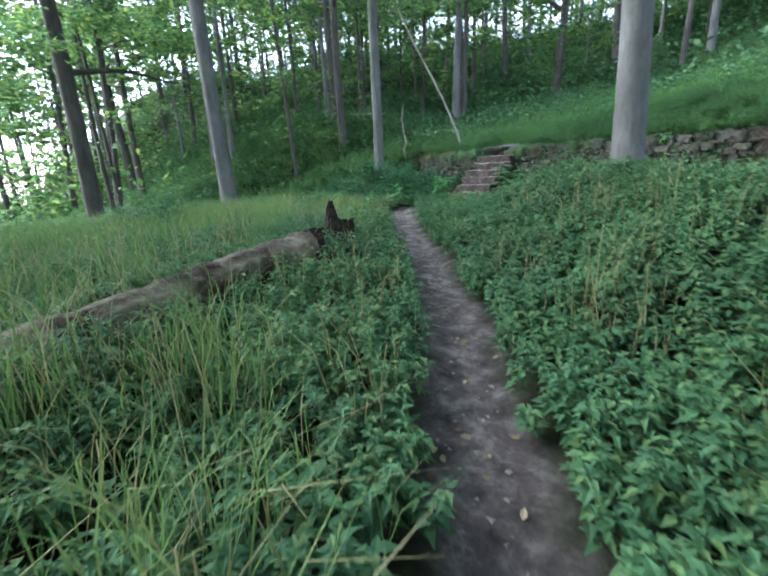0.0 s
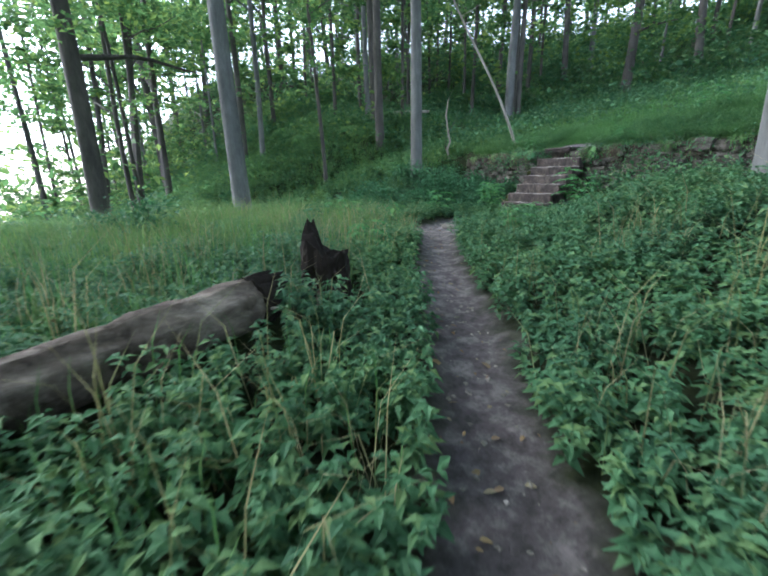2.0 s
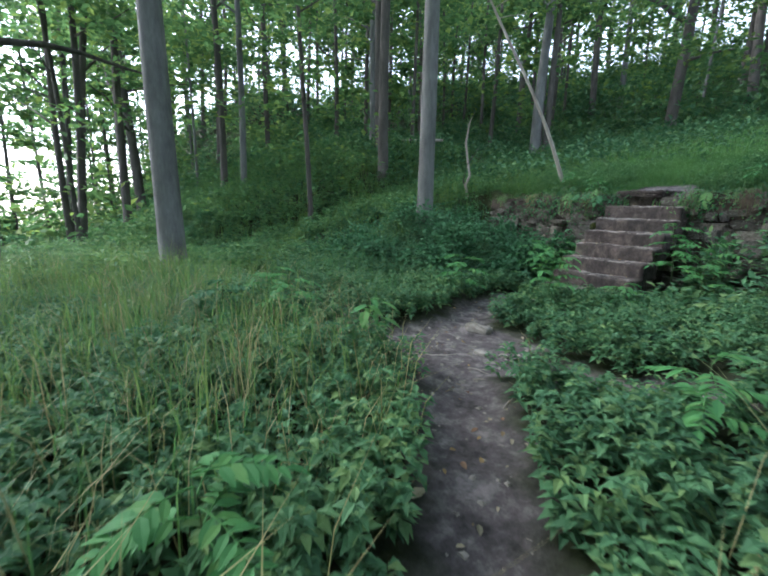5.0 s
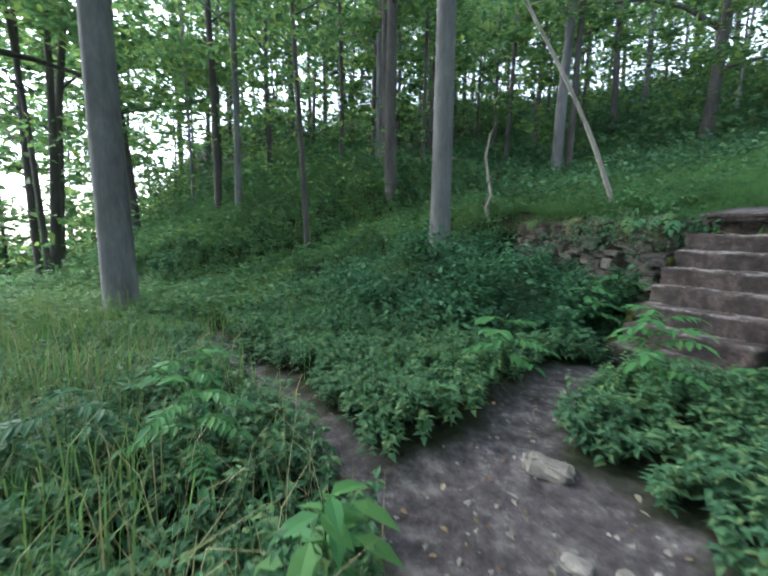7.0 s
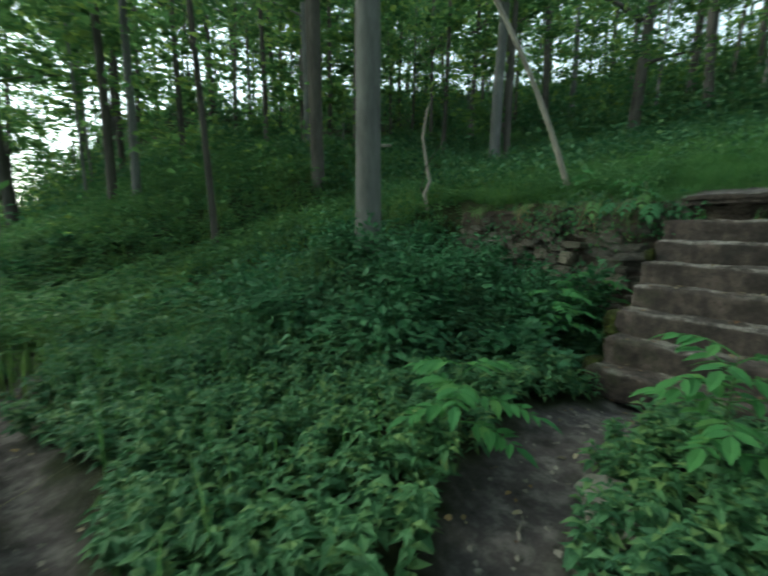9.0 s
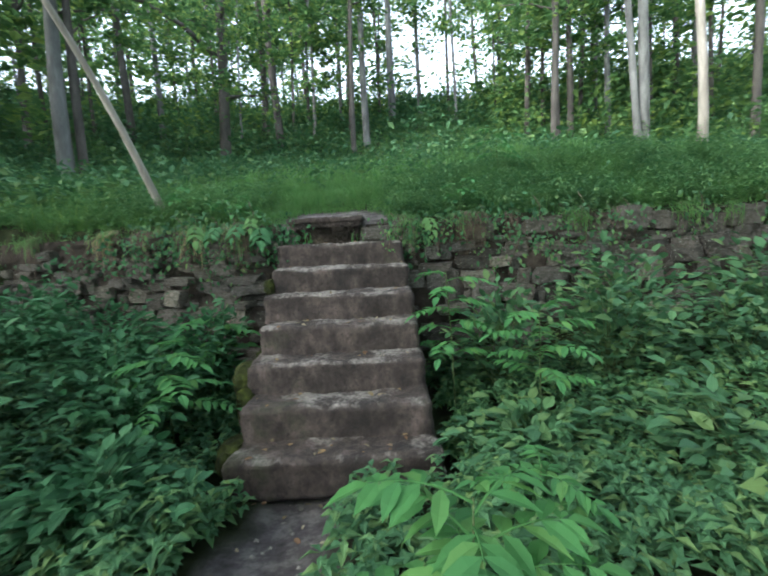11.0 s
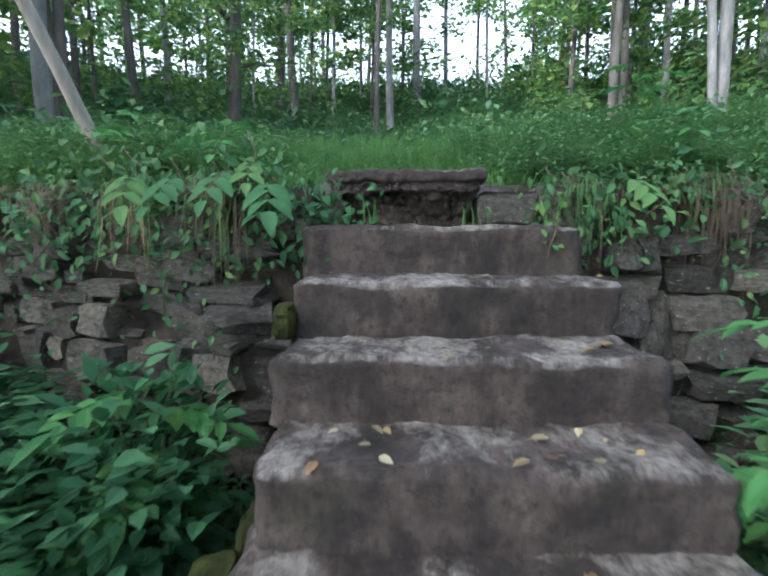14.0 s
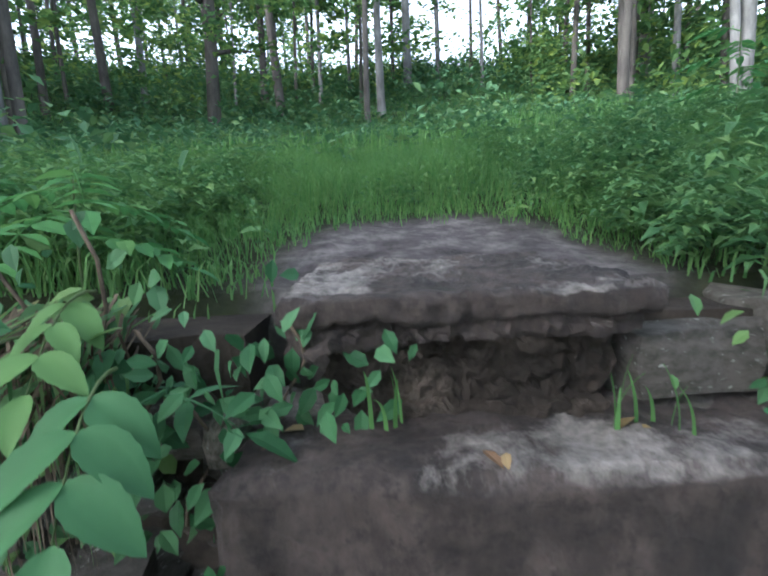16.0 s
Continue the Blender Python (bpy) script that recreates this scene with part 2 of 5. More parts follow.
def step_material():
    """Dark sandstone; the upward faces turn pale in noise patches."""
    m, nt, b = material("step_stone")
    big = noise_out(nt, 2.6, 6, 0.65)
    small = noise_out(nt, 38.0, 8, 0.7)
    mid = noise_out(nt, 9.0, 8, 0.7, "Object", (1, 1, 0.55))
    both = nt.nodes.new("ShaderNodeMix")
    both.inputs[0].default_value = 0.55
    nt.links.new(big, both.inputs[2])
    nt.links.new(mid, both.inputs[3])
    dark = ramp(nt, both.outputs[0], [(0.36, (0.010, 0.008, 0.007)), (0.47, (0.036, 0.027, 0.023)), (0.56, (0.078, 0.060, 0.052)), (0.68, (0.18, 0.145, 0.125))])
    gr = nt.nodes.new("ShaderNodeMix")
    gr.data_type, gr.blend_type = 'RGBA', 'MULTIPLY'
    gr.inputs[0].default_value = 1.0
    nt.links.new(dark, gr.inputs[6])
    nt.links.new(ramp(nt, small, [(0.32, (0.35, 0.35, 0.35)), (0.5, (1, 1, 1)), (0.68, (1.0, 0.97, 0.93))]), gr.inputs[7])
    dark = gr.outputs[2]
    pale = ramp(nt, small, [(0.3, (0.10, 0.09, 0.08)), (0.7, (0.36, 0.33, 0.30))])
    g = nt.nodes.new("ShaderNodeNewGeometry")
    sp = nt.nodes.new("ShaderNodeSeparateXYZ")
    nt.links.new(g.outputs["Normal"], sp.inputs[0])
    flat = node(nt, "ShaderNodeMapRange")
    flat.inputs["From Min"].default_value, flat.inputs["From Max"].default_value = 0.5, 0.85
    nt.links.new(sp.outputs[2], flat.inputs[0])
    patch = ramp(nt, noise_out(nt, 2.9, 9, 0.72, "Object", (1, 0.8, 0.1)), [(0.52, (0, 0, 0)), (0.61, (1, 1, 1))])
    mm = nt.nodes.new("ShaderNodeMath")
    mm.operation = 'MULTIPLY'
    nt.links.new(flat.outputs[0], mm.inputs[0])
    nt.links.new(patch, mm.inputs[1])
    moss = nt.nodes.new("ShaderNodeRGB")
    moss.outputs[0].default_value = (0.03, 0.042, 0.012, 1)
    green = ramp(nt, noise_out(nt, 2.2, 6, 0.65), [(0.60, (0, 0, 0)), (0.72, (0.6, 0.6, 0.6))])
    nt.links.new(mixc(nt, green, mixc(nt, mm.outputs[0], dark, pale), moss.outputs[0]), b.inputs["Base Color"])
    b.inputs["Roughness"].default_value = 0.85
    bump(nt, b, noise_out(nt, 16.0, 10, 0.75), 1.0, 0.03)
    return m


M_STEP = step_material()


def ground_material():
    m, nt, b = material("forest_soil")
    at = nt.nodes.new("ShaderNodeAttribute")
    at.attribute_name = "bare"
    soil = ramp(nt, noise_out(nt, 7.0, 10, 0.72), [(0.32, (0.045, 0.040, 0.040)), (0.5, (0.12, 0.107, 0.106)), (0.66, (0.26, 0.236, 0.226))])
    litter = ramp(nt, noise_out(nt, 9.0, 8, 0.7), [(0.3, (0.010, 0.014, 0.006)), (0.6, (0.03, 0.04, 0.014)), (0.8, (0.06, 0.05, 0.025))])
    nt.links.new(mixc(nt, at.outputs["Fac"], litter, soil), b.inputs["Base Color"])
    b.inputs["Roughness"].default_value = 0.95
    b.inputs["Specular IOR Level"].default_value = 0.2
    bump(nt, b, noise_out(nt, 14.0, 10, 0.75), 1.0, 0.06)
    return m


M_GROUND = ground_material()


# ---- mesh helpers ----
def from_arrays(name, verts, faces, mats, parent=None, smooth_shade=False):
    me = bpy.data.meshes.new(name)
    verts = np.asarray(verts, np.float32)
    faces = np.asarray(faces, np.int32)
    me.vertices.add(len(verts))
    me.vertices.foreach_set("co", verts.ravel())
    k = faces.shape[1]
    me.loops.add(faces.size)
    me.loops.foreach_set("vertex_index", faces.ravel())
    me.polygons.add(len(faces))
    me.polygons.foreach_set("loop_start", np.arange(0, faces.size, k, dtype=np.int32))
    me.polygons.foreach_set("use_smooth", np.full(len(faces), smooth_shade))
    me.update(calc_edges=True)
    me.materials.append(mats)
    ob = new(name, me)
    if parent is not None:
        ob.parent = parent
    return ob


def part(name, bm, mat, parent, label="", shade=False):
    me = bpy.data.meshes.new(name)
    bm.to_mesh(me)
    bm.free()
    if shade:
        for p in me.polygons:
            p.use_smooth = True
    me.materials.append(mat)
    ob = new(name, me)
    ob.parent = parent
    if label:
        ob["label"] = label
    return ob


def unit(v):
    return v / np.maximum(np.linalg.norm(v, axis=-1, keepdims=True), 1e-9)


def leaf_arrays(pos, along, normal, length, width, fold=0.25, droop=0.25):
    """Pointed leaves, folded along the midrib and drooping: 6 vertices and 4 triangles each."""
    along, normal = unit(along), unit(normal)
    side = unit(np.cross(along, normal))
    normal = np.cross(side, along)
    L, W = length[:, None], width[:, None]
    mid = pos + along * L * 0.45
    tip = pos + along * L - normal * L * droop
    up = normal * W * fold
    v = np.stack([pos, mid - side * W * 0.5 + up, mid, mid + side * W * 0.5 + up, tip], 1)
    n = len(pos)
    base = (np.arange(n) * 5)[:, None, None]
    f = np.array([[0, 2, 1], [0, 3, 2], [1, 2, 4], [2, 3, 4]])[None] + base
    return v.reshape(-1, 3), f.reshape(-1, 3)


def oval_arrays(pos, along, normal, length, width):
    """Oval pointed leaflets with a folded midrib: 8 vertices and 8 triangles each."""
    along, normal = unit(along), unit(normal)
    side = unit(np.cross(along, normal))
    normal = np.cross(side, along)
    L, W = length[:, None], width[:, None]
    def at(t, w, up):
        return pos + along * L * t + side * W * w + normal * (W * up - L * 0.22 * t * t)
    v = np.stack([at(0, 0, 0), at(0.28, -0.42, 0.1), at(0.3, 0, 0), at(0.28, 0.42, 0.1), at(0.62, -0.4, 0.1), at(0.64, 0, 0), at(0.62, 0.4, 0.1), at(1, 0, 0)], 1)
    f = np.array([[0, 2, 1], [0, 3, 2], [1, 2, 5], [1, 5, 4], [2, 3, 6], [2, 6, 5], [4, 5, 7], [5, 6, 7]])[None] + (np.arange(len(pos)) * 8)[:, None, None]
    return v.reshape(-1, 3), f.reshape(-1, 3)


def flat_leaf_arrays(pos, along, normal, length, width):
    """Leaves for far crowns: 4 vertices and 2 triangles each, folded along the midrib."""
    along, normal = unit(along), unit(normal)
    side = unit(np.cross(along, normal))
    L, W = length[:, None], width[:, None]
    mid = pos + along * L * 0.5
    up = normal * W * 0.2
    v = np.stack([pos, mid - side * W * 0.5 + up, pos + along * L, mid + side * W * 0.5 + up], 1)
    f = np.array([[0, 2, 1], [0, 3, 2]])[None] + (np.arange(len(pos)) * 4)[:, None, None]
    return v.reshape(-1, 3), f.reshape(-1, 3)


def blade_arrays(pos, lean, length, width):
    """Grass blades bending over: 5 vertices and 3 triangles each."""
    n = len(pos)
    side = unit(np.stack([-lean[:, 1], lean[:, 0], np.zeros(n)], 1) + 1e-6) * width[:, None] * 0.5
    up = np.array([0, 0, 1.0])
    L = length[:, None]
    mid = pos + up * L * 0.6 + lean * L * 0.25
    tip = pos + up * L * 0.85 + lean * L * 0.8
    v = np.stack([pos - side, pos + side, mid - side * 0.8, mid + side * 0.8, tip], 1)
    f = np.array([[0, 1, 3], [0, 3, 2], [2, 3, 4]])[None] + (np.arange(n) * 5)[:, None, None]
    return v.reshape(-1, 3), f.reshape(-1, 3)


def stack(lists):
    vs, fs, o = [], [], 0
    for v, f in lists:
        vs.append(v)
        fs.append(f + o)
        o += len(v)
    return np.concatenate(vs), np.concatenate(fs)


def tube_arrays(points, radii, sides=8, wob=0.0, rng=RNG):
    """A bent tube of triangles along points, closed at the far end."""
    p = np.asarray(points, float)
    n = len(p)
    tan = unit(np.gradient(p, axis=0))
    ref = np.where(np.abs(tan[:, 2:3]) > 0.9, [[1.0, 0, 0]], [[0, 0, 1.0]])
    a = unit(np.cross(tan, ref))
    b = np.cross(tan, a)
    th = np.arange(sides) * 2 * np.pi / sides
    r = np.asarray(radii, float)[:, None] * (1 + wob * rng.standard_normal((n, sides)))
    v = p[:, None] + r[..., None] * (np.cos(th)[None, :, None] * a[:, None] + np.sin(th)[None, :, None] * b[:, None])
    i = np.arange(n - 1)[:, None] * sides
    j = np.arange(sides)[None]
    k = (j + 1) % sides
    q = np.stack([i + j, i + k, i + sides + k, i + sides + j], -1).reshape(-1, 4)
    f = np.concatenate([q[:, [0, 1, 2]], q[:, [0, 2, 3]]])
    v = np.concatenate([v.reshape(-1, 3), p[-1:], p[:1]])
    end = (n - 1) * sides
    cap = np.stack([end + np.arange(sides), end + (np.arange(sides) + 1) % sides, np.full(sides, n * sides)], 1)
    cap0 = np.stack([(np.arange(sides) + 1) % sides, np.arange(sides), np.full(sides, n * sides + 1)], 1)
    return v, np.concatenate([f, cap, cap0])


def thing(name, place, label, category, group=""):
    ob = new(name)
    ob.location = place
    return tagged(ob, label, category, group)


# ---- ground: one sheet out to the horizon ----
def axis(lo, hi, step, reach):
    near = np.arange(lo, hi + step / 2, step)
    d, out = step, []
    while sum(out) < reach:
        d *= 1.22
        out.append(d)
    far = np.cumsum(out)
    return np.concatenate([lo - far[::-1], near, hi + far])


gx, gy = axis(-6.0, 10.0, 0.09, 400.0), axis(-13.0, 3.0, 0.09, 400.0)
X, Y = np.meshgrid(gx, gy)
Z = height(X, Y)
nx, ny = len(gx), len(gy)
idx = np.arange(nx * ny).reshape(ny, nx)
quads = np.stack([idx[:-1, :-1], idx[:-1, 1:], idx[1:, 1:], idx[1:, :-1]], -1).reshape(-1, 4)
ground = from_arrays("ground", np.stack([X, Y, Z], -1).reshape(-1, 3), quads, M_GROUND, smooth_shade=True)
bare = 1 - smooth(path_distance(X, Y) + 0.10 * wave(X, Y, 0.6), -0.02, 0.16)
slab_soil = 1 - smooth(np.hypot((X - 0.45) / 0.65, (Y - 0.85) / 0.75), 0.75, 1.1)
ground.data.attributes.new("bare", 'FLOAT', 'POINT').data.foreach_set("value", np.maximum(bare, slab_soil).ravel().astype(np.float32))
tagged(ground, "forest floor of dark soil and litter with trodden bare earth path", "ground", kind="structure")


# ---- stone stairs ----
def rock_block(bm, lo, hi, cuts=(8, 4, 3), amp=0.012, seed=0, round_=0.02, crumble=0.0):
    """A hewn block from lo to hi, with rounded arrises and an uneven skin."""
    nxc, nyc, nzc = cuts
    size = [h - l for l, h in zip(lo, hi)]
    bmesh.ops.create_cube(bm, size=1.0)
    for ax, n in enumerate((nxc, nyc, nzc)):
        for i in range(1, n):
            co = [0, 0, 0]
            no = [0, 0, 0]
            co[ax], no[ax] = -0.5 + i / n, 1
            bmesh.ops.bisect_plane(bm, geom=bm.verts[:] + bm.edges[:] + bm.faces[:], plane_co=co, plane_no=no)
    for v in bm.verts:
        p = Vector([(c + 0.5) * s + l for c, s, l in zip(v.co, size, lo)])
        edge = sum(abs(abs(c) - 0.5) < 1e-4 for c in v.co)
        if edge >= 2:
            mid = Vector([(a + b) / 2 for a, b in zip(lo, hi)])
            d = Vector([(-math.copysign(1, c) if abs(abs(c) - 0.5) < 1e-4 else 0) for c in v.co])
            p += d * round_ * 0.5
        q = p * 5.0 + Vector((seed * 3.1, seed * 1.7, 0))
        n3 = noise.noise_vector(q) + 0.5 * noise.noise_vector(q * 2.7) + 0.35 * noise.noise_vector(q * 6.1) + crumble * 0.45 * noise.noise_vector(q * 11.3)
        v.co = p + n3 * amp
    return bm


STEP_RISE, STEP_GO, STAIR_W = 0.2, 0.265, 1.1
stairs = thing("stone_staircase", (0.55, -1.6, 0.0), "worn dark sandstone steps set into the dry stone wall", "stairs")
for k in range(1, 8):
    y = -(7 - k) * STEP_GO
    bm = bmesh.new()
    x0, x1 = -0.02 - 0.03 * (k % 2), STAIR_W + 0.02 + 0.035 * (7 - k) * 0.4
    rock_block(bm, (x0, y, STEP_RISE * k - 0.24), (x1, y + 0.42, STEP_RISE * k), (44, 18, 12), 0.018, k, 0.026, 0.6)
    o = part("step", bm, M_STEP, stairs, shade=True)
    o.matrix_parent_inverse = Matrix.Translation((-0.55, 1.6, 0))
for name, mat, lo, hi, cuts, amp, seed, label in [
        ("top_slab", M_STEP, (0.03, 0.17, 1.60), (0.75, 0.86, 1.655), (70, 44, 6), 0.017, 11, "worn cap slab, pale in patches on top, with a ragged front edge"),
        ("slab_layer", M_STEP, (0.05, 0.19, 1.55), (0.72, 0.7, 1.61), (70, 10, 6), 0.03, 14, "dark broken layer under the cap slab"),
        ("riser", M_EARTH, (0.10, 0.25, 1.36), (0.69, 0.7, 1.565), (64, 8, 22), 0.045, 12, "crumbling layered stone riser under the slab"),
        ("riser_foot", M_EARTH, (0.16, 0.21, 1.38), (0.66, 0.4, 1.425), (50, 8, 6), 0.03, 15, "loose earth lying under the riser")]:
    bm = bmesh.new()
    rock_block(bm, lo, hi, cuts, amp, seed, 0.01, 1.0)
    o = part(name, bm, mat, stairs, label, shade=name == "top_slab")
    o.matrix_parent_inverse = Matrix.Translation((-0.55, 1.6, 0))


# ---- dry stone walls ----
def stone_meshes(n):
    out = []
    for i in range(n):
        bm = bmesh.new()
        rock_block(bm, (-0.5, -0.5, -0.5), (0.5, 0.5, 0.5), (3, 3, 2), 0.0, i, 0.0)
        r = random.Random(i)
        for v in bm.verts:
            c = v.co.copy()
            corner = sum(abs(abs(a) - 0.5) < 1e-4 for a in c)
            v.co = c * (1 - 0.07 * (corner - 1.2)) + Vector((r.uniform(-1, 1), r.uniform(-1, 1), r.uniform(-1, 1))) * 0.085
        me = bpy.data.meshes.new("stone")
        bm.to_mesh(me)
        bm.free()
        me.materials.append(M_WALL)
        out.append(me)
    return out


STONES = stone_meshes(14)


def wall_line(x):
    """The wall's face: y at x."""
    if x < 0.5:
        return 0.17 + 0.30 * max(0.0, -x - 0.4) * (1 if x < -0.4 else 0)
    return 0.24 + 0.02 * (x - 1.1)


def dry_wall(name, x0, x1, seed, label):
    r = random.Random(seed)
    n, m = int((x1 - x0) / 0.05), 34
    bm = bmesh.new()
    rings = []
    for i in range(n + 1):
        x = x0 + (x1 - x0) * i / n
        y = wall_line(x)
        z0 = h1(x, y - 0.5) - 0.3
        ring = []
        for j in range(m + 1):
            z = z0 + (1.57 - z0) * j / m
            q = Vector((x, 0.0, z * 1.4))
            d = noise.noise(q * 1.7) * 0.10 + noise.noise(q * 4.3) * 0.05 + noise.noise(q * 11.0) * 0.025
            ring.append(bm.verts.new((x, y + 0.055 + d + 0.05 * max(0.0, z - 1.35), z)))
        ring += [bm.verts.new((x, y + 0.45, 1.57)), bm.verts.new((x, y + 0.45, z0))]
        rings.append(ring)
    for p, q in zip(rings, rings[1:]):
        for j in range(m + 3):
            k = (j + 1) % (m + 3)
            bm.faces.new((p[j], q[j], q[k], p[k]))
    bm.faces.new(rings[0][::-1])
    bm.faces.new(rings[-1])
    bmesh.ops.recalc_face_normals(bm, faces=bm.faces)
    me = bpy.data.meshes.new(name)
    bm.to_mesh(me)
    bm.free()
    me.materials.append(M_EARTH)
    w = tagged(new(name, me), label, "wall", kind="structure")
    z, count = 0.0, 0
    while z < (1.44 if x1 < 0.5 else 1.56):
        hgt = min(r.choice((r.uniform(0.05, 0.09), r.uniform(0.08, 0.17))), 1.6 - z + 0.03)
        x = x0 + r.uniform(-0.1, 0.0)
        while x < x1:
            ln = r.choice((r.uniform(0.08, 0.2), r.uniform(0.18, 0.42), r.uniform(0.2, 0.34)))
            ln = min(ln, x1 - x + 0.02)
            cx = x + ln / 2
            if ln > 0.06 and z + hgt > h1(cx, wall_line(cx) - 0.4) - 0.02 and r.random() < 0.86 and count < 520:
                s = new("stone", r.choice(STONES))
                s.parent = w
                out = r.uniform(-0.10, 0.035)
                lift = r.uniform(-0.03, 0.03)
                s.matrix_basis = pose(cx, wall_line(cx) + 0.10 - out, z + hgt / 2 + lift, r.uniform(-7, 7), r.uniform(-6, 6), r.uniform(-9, 9) + (17 if cx < -0.4 else 0) * -1) @ Matrix.Diagonal((ln * 0.98, 0.26, hgt * r.uniform(0.8, 1.5), 1))
                count += 1
            x += ln + r.uniform(0.0, 0.012)
        z += hgt + 0.006
    return w


# ---- trees ----
def crown_arrays(rng, radius, bottom, top, clumps, per, leaf):
    """Flat leafy sprays, dense in the middle and ragged at the rim, with gaps between them."""
    a, q = rng.uniform(0, 6.283, clumps), radius * np.sqrt(rng.uniform(0.02, 1.0, clumps))
    c = np.stack([np.cos(a) * q, np.sin(a) * q, rng.uniform(bottom, top, clumps) - 0.12 * q], 1)
    n = clumps * per
    cc = np.repeat(c, per, 0)
    spread = np.repeat(rng.uniform(0.22, 0.62, clumps), per)[:, None]
    p = cc + rng.normal(0, 1, (n, 3)) * spread * np.array([1.15, 1.15, 0.34])
    al = rng.normal(0, 1, (n, 3)) * np.array([1, 1, 0.35])
    no = rng.normal(0, 0.5, (n, 3)) + np.array([0, 0, 1])
    ln = rng.uniform(0.7, 1.3, n) * leaf
    return flat_leaf_arrays(p, al, no, ln, ln * 0.62)


def trunk_arrays(rng, h, r0, lean=(0, 0), bend=0.0, limbs=0, limb_from=0.35, sides=10, flare=1.3):
    t = np.linspace(0, 1, 14)
    t = np.concatenate([[-0.02, 0.004, 0.012, 0.03], t[1:]])
    ph = rng.uniform(0, 6.28)
    pts = np.stack([lean[0] * t * h + bend * np.sin(t * 5 + ph), lean[1] * t * h + bend * np.cos(t * 4 + ph), t * h], 1)
    pts[:, :2] -= pts[1, :2]
    rad = r0 * (1 - 0.55 * np.clip(t, 0, 1)) * (1 + (flare - 1) * np.exp(-np.clip(t, 0, 1) * h / 0.22))
    out = [tube_arrays(pts, rad, sides, 0.03, rng)]
    for _ in range(limbs):
        u = rng.uniform(limb_from, 0.9)
        base = np.array([np.interp(u, t, pts[:, k]) for k in range(3)])
        a = rng.uniform(0, 6.28)
        L = rng.uniform(0.12, 0.3) * h * (1 - 0.5 * u)
        s = np.linspace(0, 1, 6)
        lp = base + np.stack([np.cos(a) * s * L, np.sin(a) * s * L, s * L * rng.uniform(0.2, 0.9) - 0.15 * L * s * s], 1) + rng.normal(0, 0.03 * L, (6, 3)) * s[:, None]
        rr = np.interp(u, t, rad) * 0.45
        out.append(tube_arrays(lp, rr * (1 - 0.8 * s), 6, 0.03, rng))
    return stack(out)


def tree(name, x, y, h, r0, label, mat, lean=(0, 0), bend=0.0, limbs=4, limb_from=0.4, crown=None, seed=0, group="trees of the wood"):
    rng = np.random.default_rng(seed)
    t = thing(name, (x, y, h1(x, y) - 0.05), label, "tree", group)
    v, f = trunk_arrays(rng, h, r0, lean, bend, limbs, limb_from, 14 if r0 > 0.12 else 9)
    from_arrays("trunk", v, f, mat, t, True)
    if crown:
        v, f = crown_arrays(rng, *crown)
        v = v + np.array([lean[0] * h * 0.7, lean[1] * h * 0.7, 0])
        from_arrays("crown", v, f, M_CROWN, t)
    return t


SLOPE_TREES = [(-1.7, 30.4, 0.14), (-6.1, 26.7, 0.16), (7.0, 30.8, 0.13), (15.2, 23.5, 0.15), (11.5, 31.7, 0.17), (-14.8, -3.0, 0.15), (-13.6, -2.5, 0.13), (-20.0, 0.6, 0.14), (-16.8, 3.3, 0.12), (-14.2, 4.0, 0.15), (-12.3, 5.0, 0.09), (-9.5, 1.6, 0.2), (-9.4, 10.2, 0.24), (-9.0, 10.5, 0.15), (-11.3, 13.0, 0.16), (-12.9, 23.8, 0.20), (-6.8, 26.2, 0.24), (-4.6, 24.8, 0.10), (-18.9, -3.4, 0.07), (-0.3, 19.5, 0.15), (8.5, 14.0, 0.16), (13.0, 18.0, 0.15), (17.0, 14.0, 0.17), (9.5, 20.0, 0.14), (19.0, 20.0, 0.15), (16.0, 8.5, 0.18)]

# the trees that stand near the walk
# first three: crowns mostly above the view, made wide and dense to shade the ground
tree("tree", -4.9, -6.15, 17, 0.24, "tall grey smooth-barked tree rising beside the path", M_BARK, (-0.03, -0.02), 0.05, 3, 0.5, (5.0, 8.5, 15, 100, 70, 0.22), 1)
tree("tree", 5.3, -2.9, 17, 0.25, "stout grey tree trunk above the weeds", M_BARK, (-0.025, -0.03), 0.03, 3, 0.5, (5.0, 8.5, 15, 100, 70, 0.22), 2)
tree("tree", -2.82, -1.7, 16, 0.165, "straight pale grey tree behind the brambles", M_BARK, (0.0, 0.0), 0.03, 3, 0.5, (5.0, 8.5, 15, 100, 70, 0.22), 3)
tree("tree", -6.35, 16.5, 15, 0.27, "dark leafy tree on the upper slope", M_BARK_DARK, (0.02, 0.0), 0.1, 8, 0.2, (3.6, 2.5, 11, 60, 60, 0.26), 5)
tree("tree", 0.4, 21.9, 16, 0.22, "straight brown tree beyond the grass", M_BARK, (-0.005, 0.0), 0.04, 3, 0.5, (3, 7, 14, 26, 55, 0.28), 6)
tree("tree", 2.35, 29.4, 19, 0.3, "straight blue-grey tree at the edge of the wood", M_BARK, (-0.005, 0.0), 0.04, 3, 0.5, (3, 8, 16, 24, 55, 0.28), 7)
tree("tree", 4.7, 31.2, 18, 0.19, "slim straight tree at the edge of the wood", M_BARK, (-0.005, 0.0), 0.04, 3, 0.5, (3, 8, 16, 20, 55, 0.28), 8)
